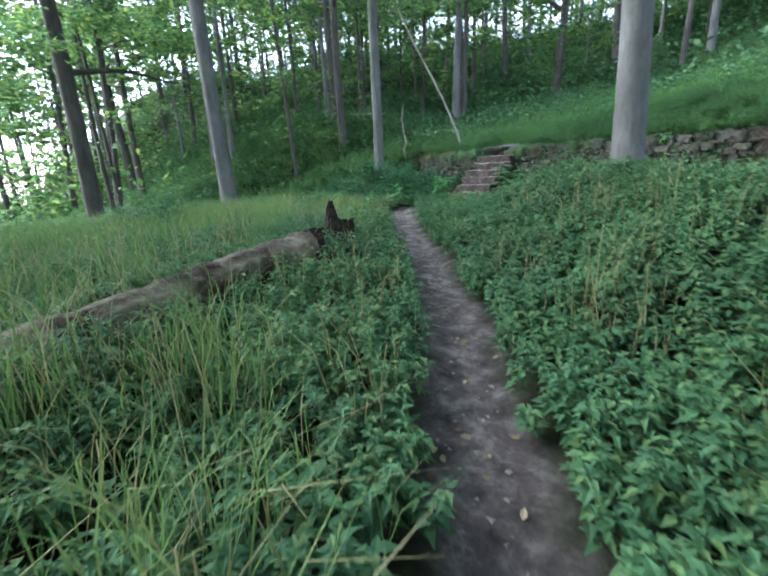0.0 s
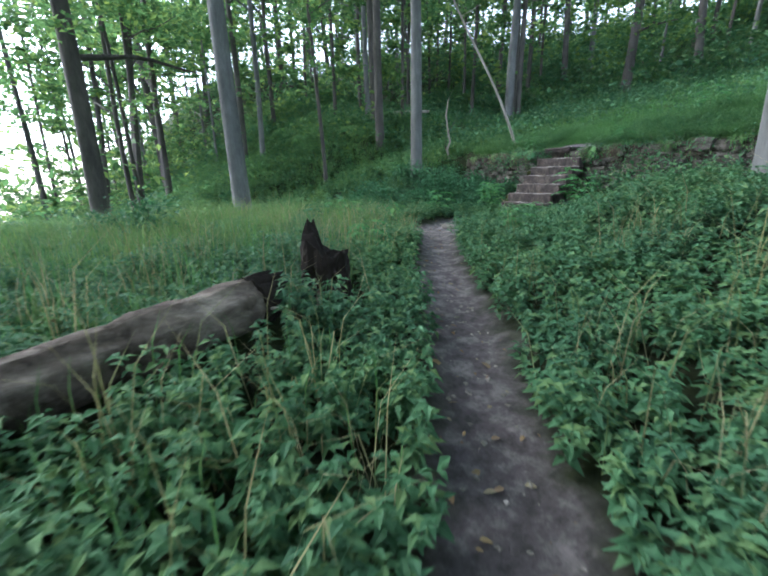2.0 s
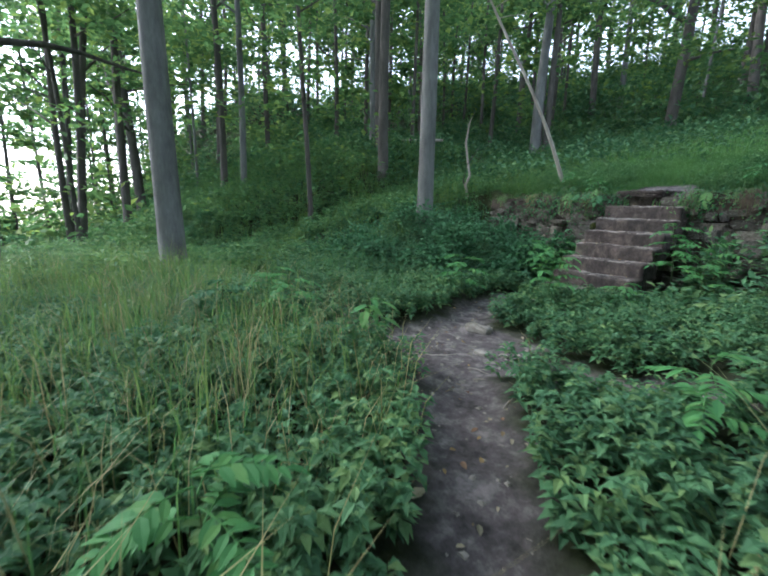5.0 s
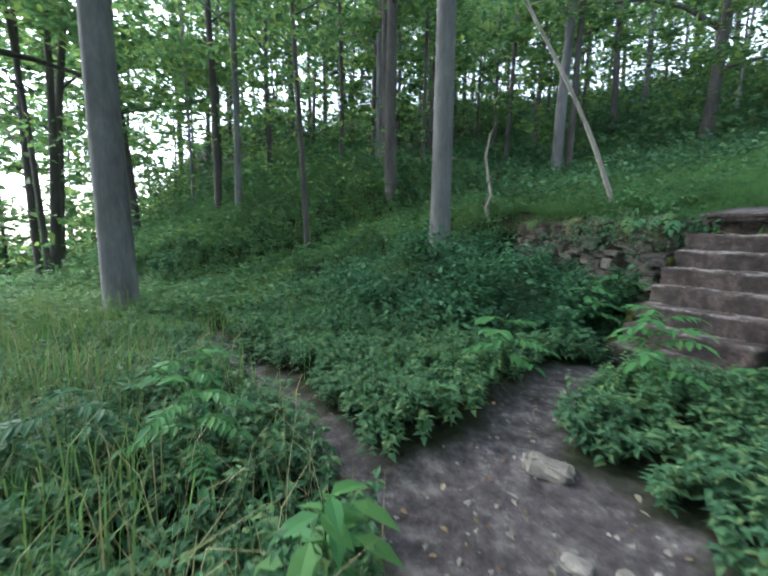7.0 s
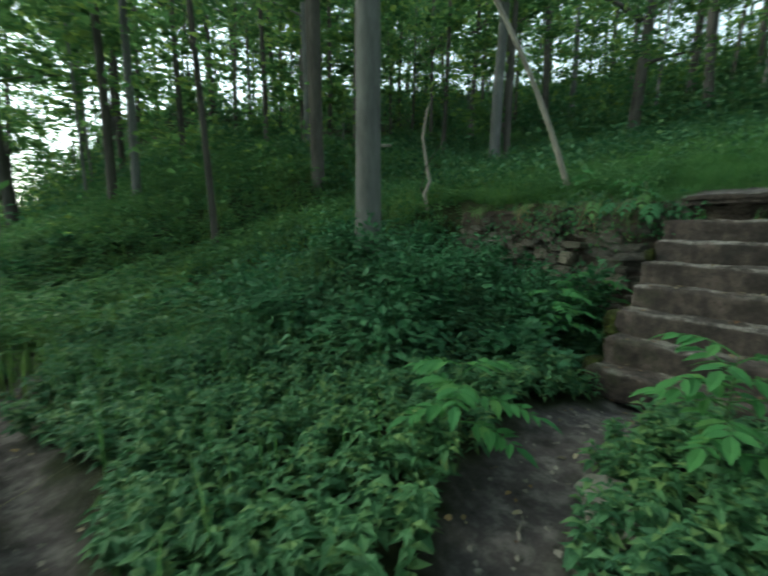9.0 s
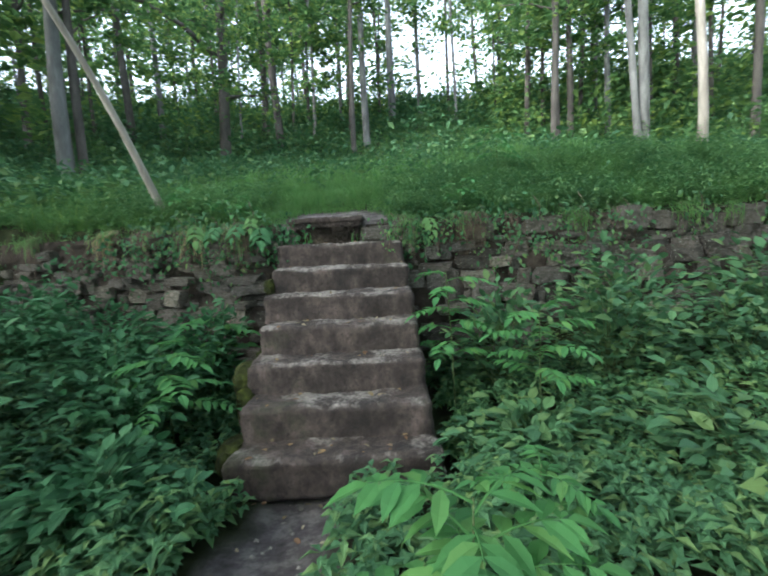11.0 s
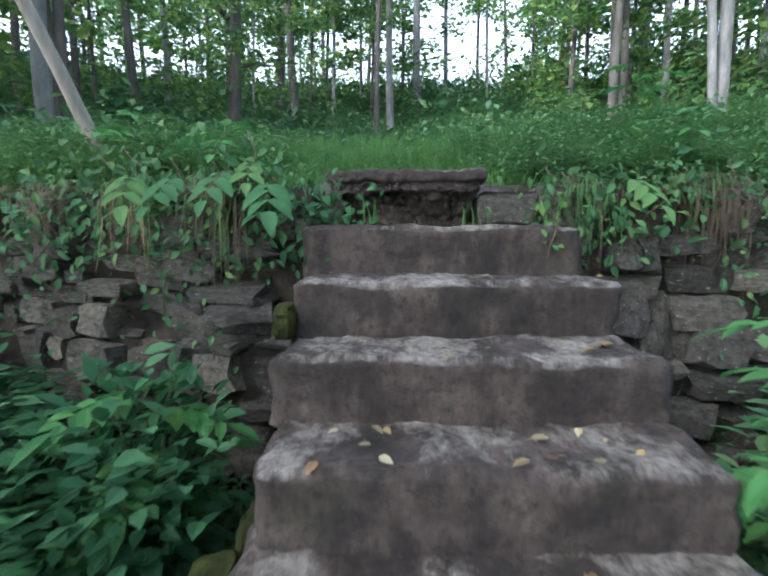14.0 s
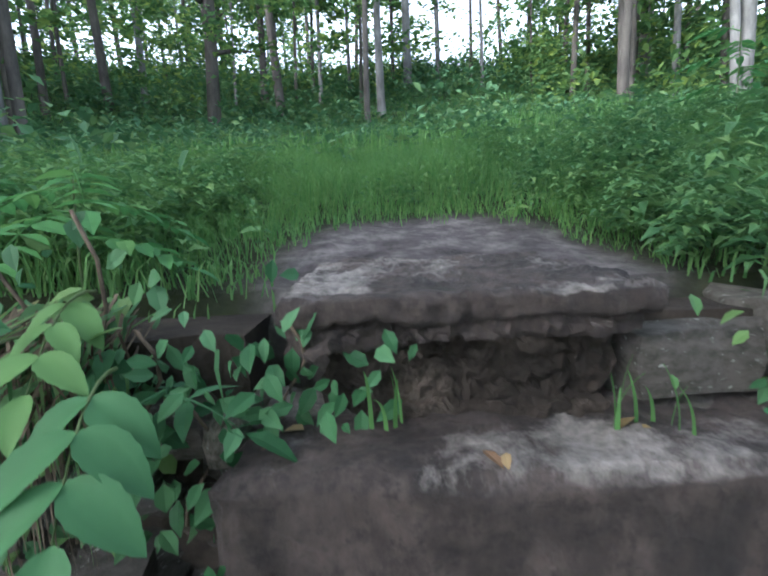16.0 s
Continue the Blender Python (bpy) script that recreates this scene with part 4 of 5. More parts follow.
# ---- seedlings with feathered leaves ----
def seedling(x, y, hgt, fronds, reach, leaflet, seed, label, pairs=6, mat=None, z=None, tilt=0.35):
    rng = np.random.default_rng(seed)
    s = thing("tree_seedling", (x, y, h1(x, y) - 0.02 if z is None else z), label, "plant", "ash-like seedlings")
    u = np.linspace(0, 1, 7)
    bendx, bendy = rng.normal(0, 0.06, 2) * hgt
    stem = np.stack([bendx * u ** 2, bendy * u ** 2, hgt * u], 1)
    v, f = tube_arrays(stem, (0.0035 + 0.003 * hgt) * (1 - 0.6 * u), 7, 0.0, rng)
    from_arrays("stem", v, f, M_STEM, s, True)
    for i in range(fronds):
        h = 0.45 + 0.55 * (i + 0.6) / fronds
        base = np.array([np.interp(h, u, stem[:, k]) for k in range(3)])
        a = i * 2.3 + rng.uniform(-0.4, 0.4)
        L = reach * rng.uniform(0.75, 1.15) * (1.2 - 0.35 * h)
        q = np.linspace(0, 1, 6)
        out = np.array([np.cos(a), np.sin(a), 0])
        rach = base + out * (L * q)[:, None] + np.array([0, 0, 1]) * (L * (tilt * q - 0.45 * q * q))[:, None]
        tv, tf = tube_arrays(rach, 0.0035 * (1.1 - q), 5, 0.0, rng)
        pos, al, no, ln = [], [], [], []
        side = np.array([-np.sin(a), np.cos(a), 0])
        for j in range(pairs):
            t = 0.3 + 0.62 * j / max(1, pairs - 1)
            c = np.array([np.interp(t, q, rach[:, k]) for k in range(3)])
            for sg in (-1, 1):
                pos.append(c)
                al.append(side * sg + out * 0.55 + rng.normal(0, 0.12, 3) + np.array([0, 0, -0.15]))
                no.append(np.array([0, 0, 1]) + rng.normal(0, 0.2, 3))
                ln.append(0.6 * leaflet * rng.uniform(0.8, 1.15) * (0.75 + 0.5 * np.sin(3.1 * t)))
        pos.append(rach[-1]); al.append(out + np.array([0, 0, -0.3])); no.append(np.array([0, 0, 1.0])); ln.append(leaflet * 0.8)
        ln = np.array(ln)
        lv, lf = oval_arrays(np.array(pos), np.array(al), np.array(no), ln, ln * 0.46)
        vv, ff = stack([(tv, tf), (lv, lf)])
        from_arrays("leaf", vv, ff, mat or M_BROAD, s)
    return s


seedling(1.06, -2.98, 0.76, 16, 0.24, 0.15, 1, "bright green seedling with feathered leaves beside the path", pairs=4, tilt=0.65)
seedling(1.5, -2.2, 0.4, 7, 0.26, 0.12, 2, "green feathered seedling behind another one")
seedling(0.2, -3.5, 0.62, 8, 0.3, 0.15, 3, "slim seedling with a pale stem at the path edge")
seedling(-0.5, -1.2, 0.75, 10, 0.38, 0.15, 4, "feathered seedling at the foot of the steps")
seedling(1.42, -0.75, 1.2, 13, 0.36, 0.14, 5, "tall feathered seedling growing beside the steps")
seedling(-0.6, -0.4, 0.8, 11, 0.36, 0.17, 6, "leafy seedling below the wall with long leaflets")
seedling(1.9, -1.2, 0.95, 12, 0.32, 0.13, 7, "tall fern-like seedling by the wall", tilt=0.6)
seedling(-0.95, -0.85, 0.7, 8, 0.36, 0.13, 8, "dusky seedling among the brambles", mat=M_DUSK)
seedling(-1.6, -1.2, 0.95, 8, 0.4, 0.13, 9, "dusky seedling above the brambles", mat=M_DUSK)
seedling(2.7, 2.4, 0.8, 8, 0.4, 0.14, 10, "seedling on the bank above the wall")
seedling(-0.55, 0.5, 0.35, 6, 0.32, 0.13, 11, "seedling leaning over the wall edge", tilt=0.1)
seedling(-1.3, 0.9, 0.45, 6, 0.34, 0.13, 12, "seedling on the bank above the wall")
seedling(1.75, 0.6, 0.4, 6, 0.3, 0.12, 13, "seedling over the wall edge")
seedling(1.3, -5.5, 0.52, 7, 0.13, 0.22, 14, "low plant with broad oval leaves", pairs=1)
seedling(0.35, -5.75, 0.55, 8, 0.3, 0.12, 15, "leafy plant at the path fork")
seedling(0.05, -6.3, 0.5, 8, 0.32, 0.13, 16, "leafy plant in the long grass", mat=M_DUSK)
seedling(-0.4, -5.75, 0.5, 7, 0.3, 0.12, 17, "leafy plant beside the side path")
seedling(2.7, -6.9, 0.42, 7, 0.3, 0.12, 18, "feathered plant among the weeds")
seedling(3.2, -4.9, 0.5, 7, 0.32, 0.12, 19, "feathered plant above the low weeds")
seedling(-0.14, 0.10, 0.02, 3, 0.18, 0.13, 20, "large compound leaf hanging over the wall", pairs=2, z=1.5, tilt=0.0, mat=M_DUSK)


def broad_leaf(base, along, normal, L, W):
    """One broad pointed leaflet: folded midrib, toothed rim, tip bent down."""
    along = unit(along)
    side = unit(np.cross(along, normal))
    up = np.cross(side, along)
    rows = 13
    u = np.linspace(0, 1, rows)
    w = W * np.sin(np.pi * u ** 0.8) ** 0.8 * (1 + 0.07 * (np.arange(rows) % 2)) + 0.0008
    v = []
    for c in (-0.5, -0.25, 0, 0.25, 0.5):
        v.append(base + along * (L * u)[:, None] + side * (w * c)[:, None] + up * (abs(c) * 0.35 * w - 0.3 * L * u * u)[:, None])
    v = np.stack(v, 1).reshape(-1, 3)
    f = []
    for i in range(rows - 1):
        for c in range(4):
            p = i * 5 + c
            f += [[p, p + 1, p + 6], [p, p + 6, p + 5]]
    return v, np.array(f)


def compound_leaf(x, y, z, heading, L, leaflet, seed, label, mat):
    """One drooping stalk with paired broad leaflets and an end leaflet."""
    rng = np.random.default_rng(seed)
    t = thing("hanging_leaf", (x, y, z), label, "plant", "leaves hanging over the wall")
    a = radians(heading)
    out, side = np.array([math.cos(a), math.sin(a), 0]), np.array([-math.sin(a), math.cos(a), 0])
    q = np.linspace(0, 1, 8)
    rach = out * (L * q)[:, None] + np.array([0, 0, 1]) * (L * (0.25 * q - 0.75 * q * q))[:, None]
    v, f = tube_arrays(rach, 0.0028 * (1.15 - 0.7 * q), 6, 0.0, rng)
    from_arrays("stalk", v, f, M_STEM, t, True)
    spots = [(u, sg) for u in (0.42, 0.62, 0.82) for sg in (-1, 1)] + [(1.0, 0)]
    for u, sg in spots:
        c = np.array([np.interp(u, q, rach[:, k]) for k in range(3)])
        al = (side * sg + out * (0.75 if sg else 1.0) + np.array([0, 0, -0.55]) + rng.normal(0, 0.08, 3))
        no = out * 0.35 + np.array([0, 0, 0.8]) + rng.normal(0, 0.1, 3)
        ln = leaflet * rng.uniform(0.85, 1.15)
        v, f = broad_leaf(c, al, no, ln, ln * 0.46)
        from_arrays("leaflet", v, f, mat, t, True)
    return t


compound_leaf(-0.20, 0.08, 1.57, -75, 0.24, 0.12, 1, "large blue-green compound leaf drooping over the wall", M_DUSK)
compound_leaf(-0.36, 0.12, 1.62, -95, 0.26, 0.10, 2, "large blue-green compound leaf drooping over the wall", M_DUSK)
compound_leaf(-0.30, 0.2, 1.68, -80, 0.22, 0.09, 3, "pale green compound leaf standing above the wall edge", M_BANK)
compound_leaf(-0.58, 0.14, 1.60, -95, 0.26, 0.10, 4, "large compound leaf drooping over the wall", M_DUSK)
compound_leaf(-0.85, 0.22, 1.62, -70, 0.28, 0.10, 5, "pale green compound leaf over the wall edge", M_BANK)
compound_leaf(1.35, 0.2, 1.60, -80, 0.24, 0.09, 6, "green compound leaf over the wall edge", M_BANK)


# ---- fallen log and stump ----
def fallen_log():
    rng = np.random.default_rng(60)
    lg = thing("fallen_log", (5.0, -10.1, 0.2), "long weathered fallen log with a broken dark end", "log")
    n = 40
    t = np.linspace(0, 1, n)
    p = np.array([[4.30, -8.72, 0.31]]) * (1 - t[:, None]) + np.array([[5.75, -12.2, 0.10]]) * t[:, None] - np.array([5.0, -10.1, 0.2])
    rad = 0.155 - 0.06 * t + 0.008 * rng.standard_normal(n)
    rad[0] = 0.14
    v, f = tube_arrays(p, rad, 30, 0.025, rng)
    ridge = 0.035 * rng.standard_normal(30) + 0.02 * np.sin(np.arange(30) * 1.9)
    body = v[:n * 30].reshape(n, 30, 3)
    body += (body - p[:, None]) * ridge[None, :, None]
    v[:n * 30] = body.reshape(-1, 3)
    from_arrays("trunk", v, f, M_LOG, lg, True)
    dirn = (p[0] - p[5]) / np.linalg.norm(p[0] - p[5])
    r2 = random.Random(4)
    side = np.array([-dirn[1], dirn[0], 0])
    for i in range(22):
        a = i * 0.2856
        c = p[0] + side * math.cos(a) * 0.13 + np.array([0, 0, 1]) * math.sin(a) * 0.13
        L = r2.uniform(0.07, 0.24) * (1.3 if math.sin(a) > 0.2 else 0.8)
        w = r2.uniform(0.022, 0.042)
        tip = np.array([r2.uniform(-w, w), r2.uniform(-w, w), r2.uniform(-w, w)])
        v, f = tube_arrays(np.array([c - dirn * 0.04, c + dirn * L * 0.45 + tip * 0.4, c + dirn * L + tip]), [w, w * 0.8, w * 0.15], 5, 0.15, rng)
        from_arrays("splinter", v, f, M_ROT, lg)
    v, f = tube_arrays(np.array([p[0] + [0.02, 0.0, 0.0], p[0] + dirn * 0.03 + np.array([0.13, 0.02, -0.03]), p[0] + dirn * 0.05 + np.array([0.22, 0.05, -0.01])]), [0.018, 0.014, 0.006], 6)
    from_arrays("branch_stub", v, f, M_DEAD, lg, True)
    return lg


def stump():
    rng = np.random.default_rng(61)
    st = thing("tree_stump", (3.86, -8.02, h1(3.86, -8.02) - 0.05), "rotten black tree stump with a jagged spike", "stump")
    sides, rings = 32, 12
    a = np.arange(sides) * 2 * np.pi / sides
    u = np.linspace(0, 1, rings)
    wide = (0.2 - 0.02 * u[:, None] + 0.05 * np.exp(-u[:, None] * 8)) * (1 + 0.05 * np.sin(a * 4 + 0.6)[None] + 0.035 * rng.standard_normal(sides)[None] + 0.045 * rng.standard_normal((rings, sides)))

    def crest(r):
        lat, dep = -r * (0.61 * np.cos(a) + 0.79 * np.sin(a)), r * (0.61 * np.sin(a) - 0.79 * np.cos(a))
        return 0.46 + 0.09 * smooth(lat, 0.0, 0.05) + 0.22 * np.exp(-((lat - 0.095) / 0.036) ** 2 - (dep / 0.09) ** 2) + 0.028 * rng.standard_normal(sides)

    top = crest(wide[-1])
    shell = [np.stack([wide[i] * np.cos(a), wide[i] * np.sin(a), u[i] * top], 1) for i in range(rings)]
    for q in (0.72, 0.45, 0.2):
        r = wide[-1] * q
        shell.append(np.stack([r * np.cos(a), r * np.sin(a), crest(r) - 0.02], 1))
    v = np.concatenate(shell + [np.array([[0, 0, 0.45]])])
    f = []
    for i in range(len(shell) - 1):
        for j in range(sides):
            k = (j + 1) % sides
            f += [[i * sides + j, i * sides + k, (i + 1) * sides + k], [i * sides + j, (i + 1) * sides + k, (i + 1) * sides + j]]
    f += [[(len(shell) - 1) * sides + j, (len(shell) - 1) * sides + (j + 1) % sides, len(v) - 1] for j in range(sides)]
    from_arrays("trunk", v, np.array(f), M_ROT, st)
    pv, pf = tube_arrays(np.array([[0.20, -0.16, -0.02], [0.16, -0.15, 0.12], [0.14, -0.13, 0.22]]), [0.035, 0.03, 0.01], 6, 0.1, rng)
    from_arrays("splinter", pv, pf, M_LOG, st)
    return st


fallen_log()
stump()
bl = thing("fallen_log", (-13.0, 5.4, h1(-13.0, 5.4)), "thin pale fallen trunk lying across the slope", "log")
v, f = tube_arrays(np.array([[-1.6, -0.9, 0.35], [0, 0, 0.3], [1.4, 0.9, 0.25]]), [0.09, 0.085, 0.06], 8, 0.03)
from_arrays("trunk", v, f, M_DEAD, bl, True)

# crooked sapling and the dark limb that reaches over the slope
cs = thing("sapling", (-4.65, 1.3, h1(-4.65, 1.3)), "thin crooked bare sapling on the bank", "tree")
v, f = tube_arrays(np.array([[0, 0, 0], [-0.12, 0, 0.35], [0.03, 0, 0.6], [-0.14, 0.05, 1.0], [-0.2, 0, 1.5], [-0.1, 0, 2.0], [0.08, 0, 2.25]]), [0.045, 0.04, 0.036, 0.032, 0.028, 0.02, 0.01], 8, 0.04)
from_arrays("trunk", v, f, M_DEAD, cs, True)
v, f = tube_arrays(np.array([[0.0, 0, 0.1], [-0.22, 0.0, 0.45], [-0.1, 0, 0.9], [0.35, 0, 1.35]]), [0.025, 0.02, 0.014, 0.006], 6, 0.04)
from_arrays("branch", v, f, M_BARK_DARK, cs, True)
dark_tree = [o for o in scene.objects if o.get("label", "") == "dark leafy tree on the upper slope"][0]
v, f = tube_arrays(np.array([[0, 0, 5.2], [-1.2, -0.5, 6.4], [-2.6, -1.0, 7.2], [-4.2, -1.6, 7.5], [-5.6, -2.1, 8.1]]), [0.14, 0.11, 0.09, 0.06, 0.02], 8, 0.03)
from_arrays("limb", v, f, M_BARK_DARK, dark_tree, True)


# ---- stones, litter, roots ----
def rock(x, y, size, mat, label, seed, turn=0.0, name="rock", z=None):
    bm = bmesh.new()
    sx, sy, sz = size
    rock_block(bm, (-sx / 2, -sy / 2, -sz / 2), (sx / 2, sy / 2, sz / 2), (7, 6, 6), 0.04 * min(1, sx * 3), seed, min(size) * 0.4)
    for v in bm.verts:
        q = Vector((v.co.x / sx, v.co.y / sy, v.co.z / sz)) * 2
        q = q.lerp(q.normalized() * 1.08, 0.4) + noise.noise_vector(q * 2.2 + Vector((seed, 0, 0))) * 0.16
        v.co = Vector((q.x * sx, q.y * sy, q.z * sz)) / 2
    me = bpy.data.meshes.new(name)
    bm.to_mesh(me)
    bm.free()
    me.materials.append(mat)
    o = tagged(new(name, me), label, "rock", "stones by the path")
    o.matrix_world = pose(x, y, (h1(x, y) if z is None else z) + sz * 0.28, random.Random(seed).uniform(-8, 8), random.Random(seed + 1).uniform(-8, 8), turn)
    return o


rock(1.08, -4.1, (0.26, 0.17, 0.10), M_STONE, "grey wedge of stone lying on the path", 1, 30)
rock(0.72, -3.12, (0.22, 0.16, 0.10), M_PALE, "pale yellowish stone at the path edge", 2, 10)
rock(0.86, -3.33, (0.26, 0.2, 0.10), M_PALE, "pale yellowish stone at the path edge", 3, 50)
rock(1.55, -4.55, (0.12, 0.09, 0.04), M_PALE, "small pale flat stone on the path", 4, 20)
rock(1.68, -4.42, (0.07, 0.06, 0.03), M_PALE, "small pale flat stone on the path", 5, 80)
rock(1.15, -1.42, (0.16, 0.12, 0.09), M_PALE, "pale loose stone beside the bottom step", 6, 15)
rock(-0.05, -1.0, (0.14, 0.26, 0.30), M_MOSS, "moss-covered stone beside the steps", 7, 0, z=0.22)
rock(-0.07, -1.32, (0.16, 0.28, 0.2), M_MOSS, "moss-covered stone beside the steps", 8, 0, z=0.06)
rock(-0.1, -0.85, (0.16, 0.34, 0.34), M_MOSS, "moss-covered stone beside the steps", 17, 5, z=0.3)
rock(-0.06, -0.62, (0.10, 0.2, 0.22), M_MOSS, "moss-covered stone beside the steps", 9, 0, z=0.42)
rock(-0.06, -0.24, (0.08, 0.16, 0.12), M_MOSS, "small mossy stone beside the steps", 10, 0, z=1.02)

rng = np.random.default_rng(70)
x, y = scatter(9000, -4, 10, -13, -1.5, lambda x, y: 1.0 * (path_distance(x, y) < 0.02), rng)
lists = []
for a, b in zip(x[:2600], y[:2600]):
    s = rng.uniform(0.005, 0.022) * (1.5 if rng.random() < 0.08 else 1.0)
    q = np.array([[-1, -0.7, -0.3], [1, -0.8, -0.3], [0.8, 0.9, -0.3], [-0.9, 0.8, -0.3], [-0.4, -0.3, 0.5], [0.5, -0.2, 0.45], [0.1, 0.5, 0.5]]) * s + rng.normal(0, 0.2 * s, (7, 3))
    q = q + np.array([a, b, h1(a, b)])
    lists.append((q, np.array([[0, 1, 5], [0, 5, 4], [1, 2, 5], [2, 6, 5], [2, 3, 6], [3, 4, 6], [3, 0, 4], [4, 5, 6]])))
v, f = stack(lists)
tagged(from_arrays("gravel", v, f, M_PALE), "small pebbles and grit on the path", "gravel", kind="stuff")

x, y = scatter(5000, -4, 10, -13, -1.5, lambda x, y: 1.0 * (path_distance(x, y) < 0.12), rng)
x, y = x[:1900], y[:1900]
n = len(x)
p = np.stack([x, y, height(x, y) + 0.012], 1)
ln = rng.uniform(0.02, 0.07, n) * np.where(rng.random(n) < 0.06, 1.5, 0.8)
v, f = oval_arrays(p, rng.normal(0, 1, (n, 3)) * [1, 1, 0.12], rng.normal(0, 0.25, (n, 3)) + [0, 0, 1], ln, ln * 0.6)
tagged(from_arrays("leaf_litter", v, f, M_FALLEN), "dry fallen leaves scattered on the path", "leaves", kind="stuff")
x, k = rng.uniform(0.0, 1.1, 70), rng.integers(1, 8, 70)
p = np.stack([x, -(7 - k) * STEP_GO + rng.uniform(0.04, 0.24, 70), STEP_RISE * k + 0.012], 1)
ln = rng.uniform(0.02, 0.06, 70)
v, f = oval_arrays(p, rng.normal(0, 1, (70, 3)) * [1, 1, 0.1], rng.normal(0, 0.2, (70, 3)) + [0, 0, 1], ln, ln * 0.6)
tagged(from_arrays("leaf_litter", v, f, M_FALLEN), "small dry leaves lying on the steps", "leaves", kind="stuff")

for i, (x, y, L, a) in enumerate([(1.9, -5.0, 0.3, 40), (1.75, -4.9, 0.2, 20), (2.35, -5.2, 0.45, 100), (1.3, -5.3, 0.55, 65), (6.05, -8.75, 0.15, 30), (0.6, -3.6, 0.18, 120)]):
    tw = thing("twig", (x, y, h1(x, y)), "thin dead twig lying on the soil", "twig", "twigs on the path")
    tw.rotation_euler = (0, 0, radians(a))
    u = np.linspace(0, 1, 6)
    v, f = tube_arrays(np.stack([u * L, 0.05 * L * np.sin(u * 7), 0.012 + 0.01 * np.sin(u * 4)], 1), 0.006 * (1.2 - u), 6, 0.05)
    from_arrays("stick", v, f, M_DEAD, tw, True)


def hanging(name, n, spans, mat, label, seed, lmin, lmax, w):
    """Roots and dry stalks that hang from the wall's edge."""
    rng = np.random.default_rng(seed)
    x = np.concatenate([rng.uniform(a, b, n // len(spans)) for a, b in spans])
    y = np.array([wall_line(q) for q in x]) + rng.uniform(-0.02, 0.12, len(x))
    k = rng.random(len(x)) < smooth(np.sin(x * 5.1 + seed) + np.sin(x * 11.7), 0.0, 1.8)
    x, y = x[k], y[k]
    L = rng.uniform(lmin, lmax, len(x)) * rng.uniform(0.3, 1.0, len(x))
    out = rng.uniform(0.03, 0.16, len(x))
    z = 1.60 + rng.uniform(-0.06, 0.06, len(x))
    sw = rng.normal(0, 0.05, len(x))
    p0 = np.stack([x, y, z], 1)
    p1 = np.stack([x + sw * 0.5, y - out, z - L * 0.25], 1)
    p2 = np.stack([x + sw, y - out * 0.9 - 0.02, z - L], 1)
    s = np.array([w, 0, 0])
    v = np.stack([p0 - s, p0 + s, p1 - s, p1 + s, p2], 1)
    f = np.array([[0, 1, 3], [0, 3, 2], [2, 3, 4]])[None] + (np.arange(len(x)) * 5)[:, None, None]
    return tagged(from_arrays(name, v.reshape(-1, 3), f.reshape(-1, 3), mat), label, "roots", kind="stuff")


hanging("hanging_roots", 1500, [(-3.4, -0.12), (1.0, 4.2)], M_ROOT, "thin brown roots hanging over the wall", 80, 0.10, 0.8, 0.0022)
hanging("hanging_roots", 300, [(-1.6, -0.15)], M_ROOT, "matted dry roots under the bank edge", 83, 0.10, 0.5, 0.003)
hanging("hanging_roots", 1300, [(-2.4, -0.12), (0.95, 2.2)], M_ROOT, "dry root mats hanging under the bank edge", 86, 0.15, 0.6, 0.0038)
hanging("hanging_roots", 500, [(-2.4, -0.12)], M_STRAW, "dry pale stalks hanging under the bank edge", 87, 0.15, 0.5, 0.003)
hanging("hanging_grass", 2600, [(-3.4, -0.1), (0.9, 5.0)], M_GRASS, "grass drooping over the wall edge", 81, 0.08, 0.32, 0.004)

hanging("hanging_grass", 900, [(-1.1, -0.05), (0.9, 1.9)], M_BANK, "grass drooping over the wall beside the steps", 84, 0.1, 0.42, 0.004)
hanging("hanging_roots", 700, [(-1.1, -0.05), (0.92, 1.7)], M_ROOT, "thin brown roots hanging beside the steps", 85, 0.2, 0.7, 0.0022)


def vine(x, y, z, spread, n, leaf, seed, mat, label):
    rng = np.random.default_rng(seed)
    t = thing("creeper", (x, y, z), label, "plant", "creepers on the wall")
    p = rng.normal(0, 1, (n, 3)) * np.array(spread)
    p[:, 1] = -np.abs(p[:, 1])
    ln = leaf * rng.uniform(0.6, 1.3, n)
    v, f = oval_arrays(p, rng.normal(0, 0.6, (n, 3)) + [0, -0.4, -0.5], rng.normal(0, 0.35, (n, 3)) + [0, -0.8, 0.6], ln, ln * 0.6)
    from_arrays("foliage", v, f, mat, t)
    u = np.linspace(0, 1, 6)
    v, f = tube_arrays(np.stack([0.3 * spread[0] * np.sin(u * 5), -0.03 - 0.0 * u, spread[2] * (1.3 - 2.6 * u)], 1), np.full(6, 0.004), 5)
    from_arrays("stem", v, f, M_ROOT, t, True)
    return t


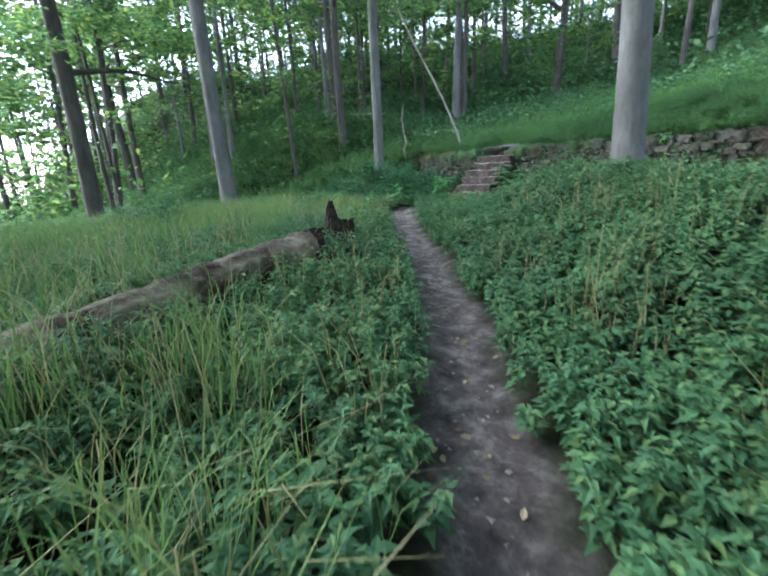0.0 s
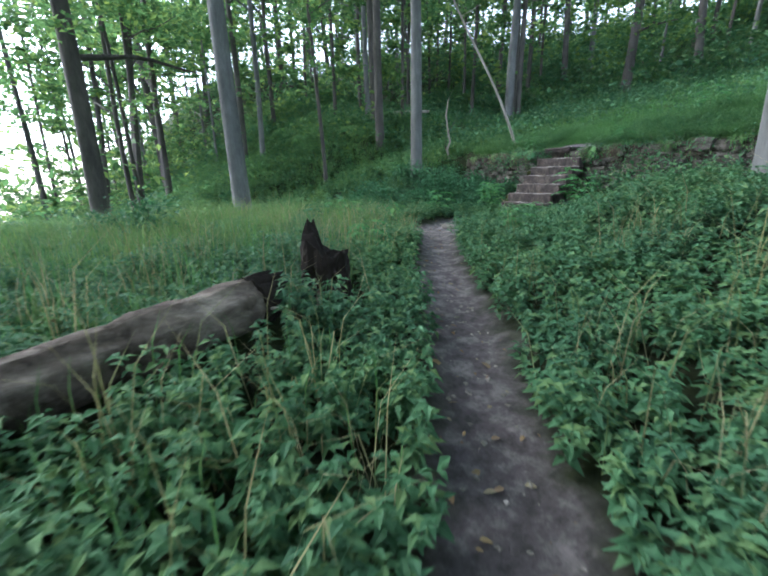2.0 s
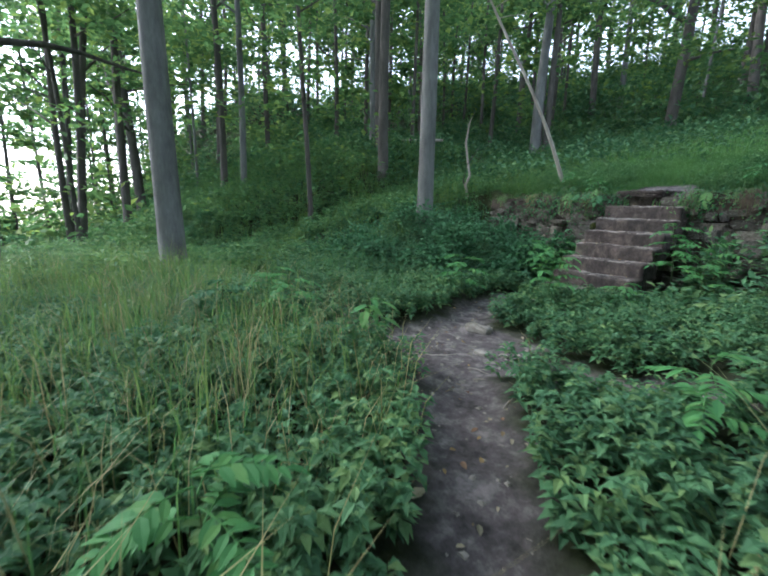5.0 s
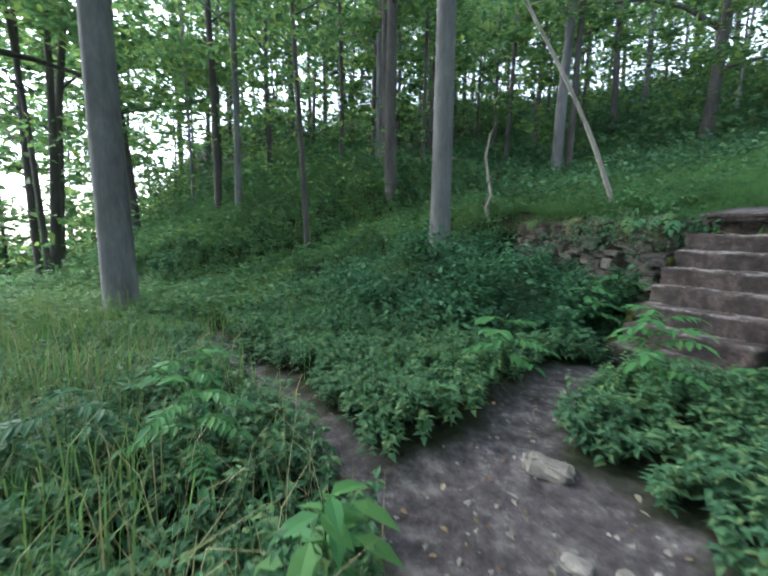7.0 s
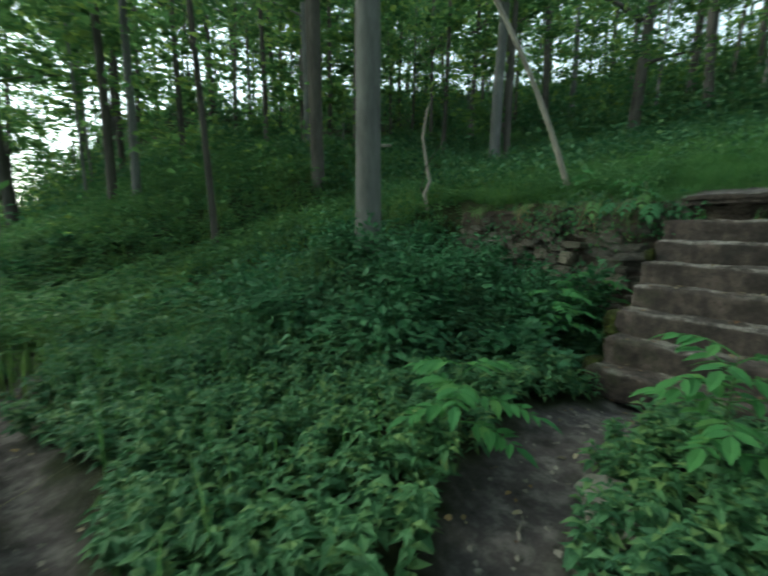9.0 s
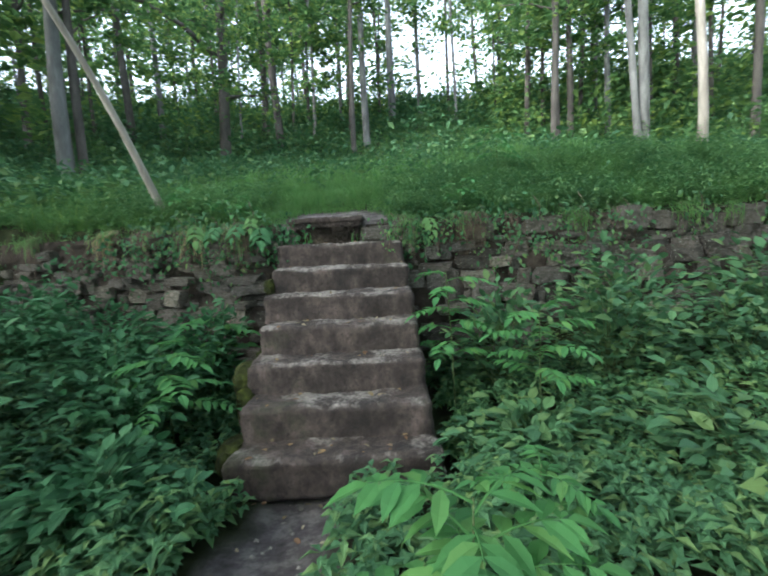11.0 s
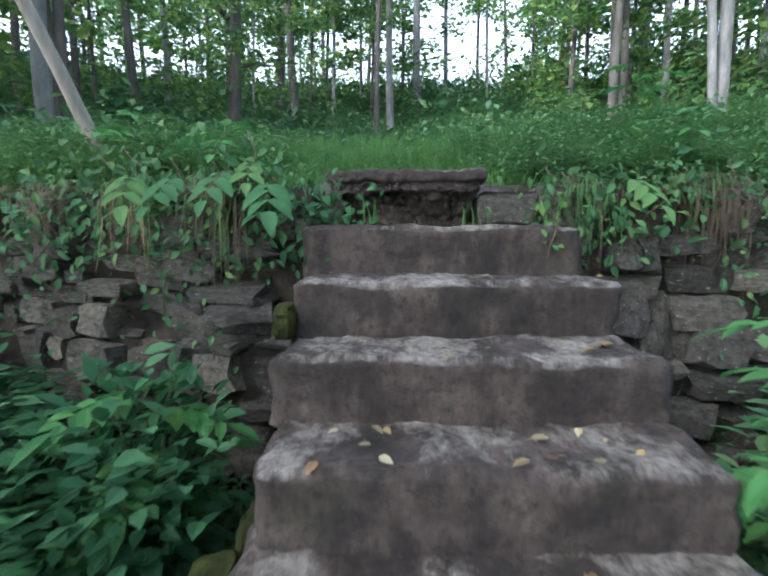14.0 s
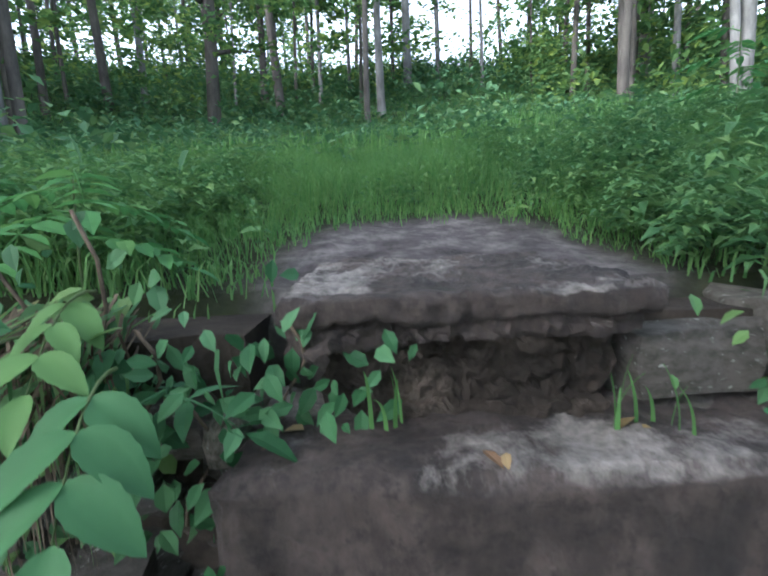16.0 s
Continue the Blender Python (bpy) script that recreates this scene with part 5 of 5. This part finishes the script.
vine(0.06, 0.2, 1.52, (0.09, 0.05, 0.07), 60, 0.05, 90, M_DUSK, "dark creeper leaves beside the top slab")
vine(-0.75, 0.27, 1.25, (0.10, 0.05, 0.22), 60, 0.05, 91, M_DUSK, "creeper hanging down the old wall")
vine(-1.5, 0.48, 1.35, (0.3, 0.06, 0.15), 110, 0.06, 92, M_DUSK, "creeper leaves along the wall top")
vine(-2.5, 0.75, 1.3, (0.35, 0.06, 0.18), 110, 0.06, 93, M_DUSK, "creeper leaves along the wall top")
vine(0.98, 0.02, 1.36, (0.05, 0.03, 0.07), 10, 0.035, 94, M_BROAD, "trailing stem with small round leaves on the steps")
vine(1.5, 0.2, 1.5, (0.18, 0.04, 0.07), 40, 0.05, 95, M_WEED, "leaves growing from the wall top")
vine(2.2, 0.22, 1.3, (0.2, 0.05, 0.22), 70, 0.06, 96, M_WEED, "creeper on the wall stones")
vine(3.1, 0.22, 1.2, (0.35, 0.06, 0.25), 110, 0.06, 97, M_WEED, "creeper on the wall stones")
vine(-0.35, 0.2, 1.5, (0.16, 0.05, 0.07), 60, 0.055, 190, M_DUSK, "dark leaves hanging from the wall edge")
vine(-1.0, 0.4, 1.48, (0.25, 0.06, 0.10), 110, 0.055, 191, M_DUSK, "dark leaves hanging from the wall edge")
vine(-0.5, 0.2, 1.1, (0.05, 0.04, 0.25), 26, 0.045, 192, M_WEED, "thin creeper trailing down the wall")
vine(1.3, 0.2, 1.5, (0.12, 0.05, 0.08), 40, 0.05, 193, M_WEED, "leaves hanging from the wall edge")
edge = random.Random(33)
for i in range(40):
    x = edge.choice([edge.uniform(-3.4, -0.3), edge.uniform(-2.2, -0.2), edge.uniform(1.2, 3.4), edge.uniform(1.2, 7.2)])
    vine(x, wall_line(x) + 0.06, edge.choice((edge.uniform(1.42, 1.6), edge.uniform(1.2, 1.6))), (edge.uniform(0.1, 0.26), 0.09, edge.uniform(0.05, 0.2)), edge.randint(30, 70), edge.uniform(0.035, 0.06), 300 + i, edge.choice([M_WEED, M_DUSK, M_WEED]), "leafy weeds drooping over the wall edge")
for i, (x, z) in enumerate([(-0.2, 1.5), (-0.45, 1.46), (-0.12, 1.35), (1.02, 1.55), (1.15, 1.45), (1.35, 1.52), (1.1, 1.28)]):
    vine(x, wall_line(x) + 0.0, z, (0.12, 0.07, 0.09), 45, 0.05, 400 + i, M_BANK if i % 2 else M_DUSK, "leafy weeds drooping over the wall edge")


def grass_tuft(x, y, z, n, hgt, seed, label):
    """A few bent blades rising from one root."""
    rng = np.random.default_rng(seed)
    t = thing("grass_tuft", (x, y, z), label, "plant", "grass tufts on the steps")
    u = np.linspace(0, 1, 7)
    for i in range(n):
        a, h, k = rng.uniform(0, 6.28), hgt * rng.uniform(0.6, 1.1), rng.uniform(0.1, 0.5)
        b = rng.normal(0, 0.02, 2)
        p = np.stack([b[0] + np.cos(a) * h * k * u ** 2, b[1] + np.sin(a) * h * k * u ** 2, h * (u - 0.4 * k * u ** 3)], 1)
        w = np.array([-np.sin(a), np.cos(a), 0]) * 0.0045 * np.sqrt(1.02 - u)[:, None]
        mid = p + np.array([0, 0, -0.0015])
        v = np.stack([p - w, mid, p + w], 1).reshape(-1, 3)
        f = [[3 * j + c, 3 * j + c + 1, 3 * j + c + 4] for j in range(6) for c in (0, 1)] + [[3 * j + c, 3 * j + c + 4, 3 * j + c + 3] for j in range(6) for c in (0, 1)]
        from_arrays("blade", v, np.array(f), M_GRASS, t)
    return t


grass_tuft(0.64, 0.14, 1.40, 5, 0.14, 98, "thin grass tuft growing from the step")
grass_tuft(0.74, 0.13, 1.40, 4, 0.12, 99, "thin grass tuft growing from the step")
grass_tuft(1.0, 0.1, 1.40, 5, 0.08, 97, "short grass tuft growing from the step")
grass_tuft(0.24, 0.14, 1.42, 5, 0.15, 96, "grass tuft under the cap slab")
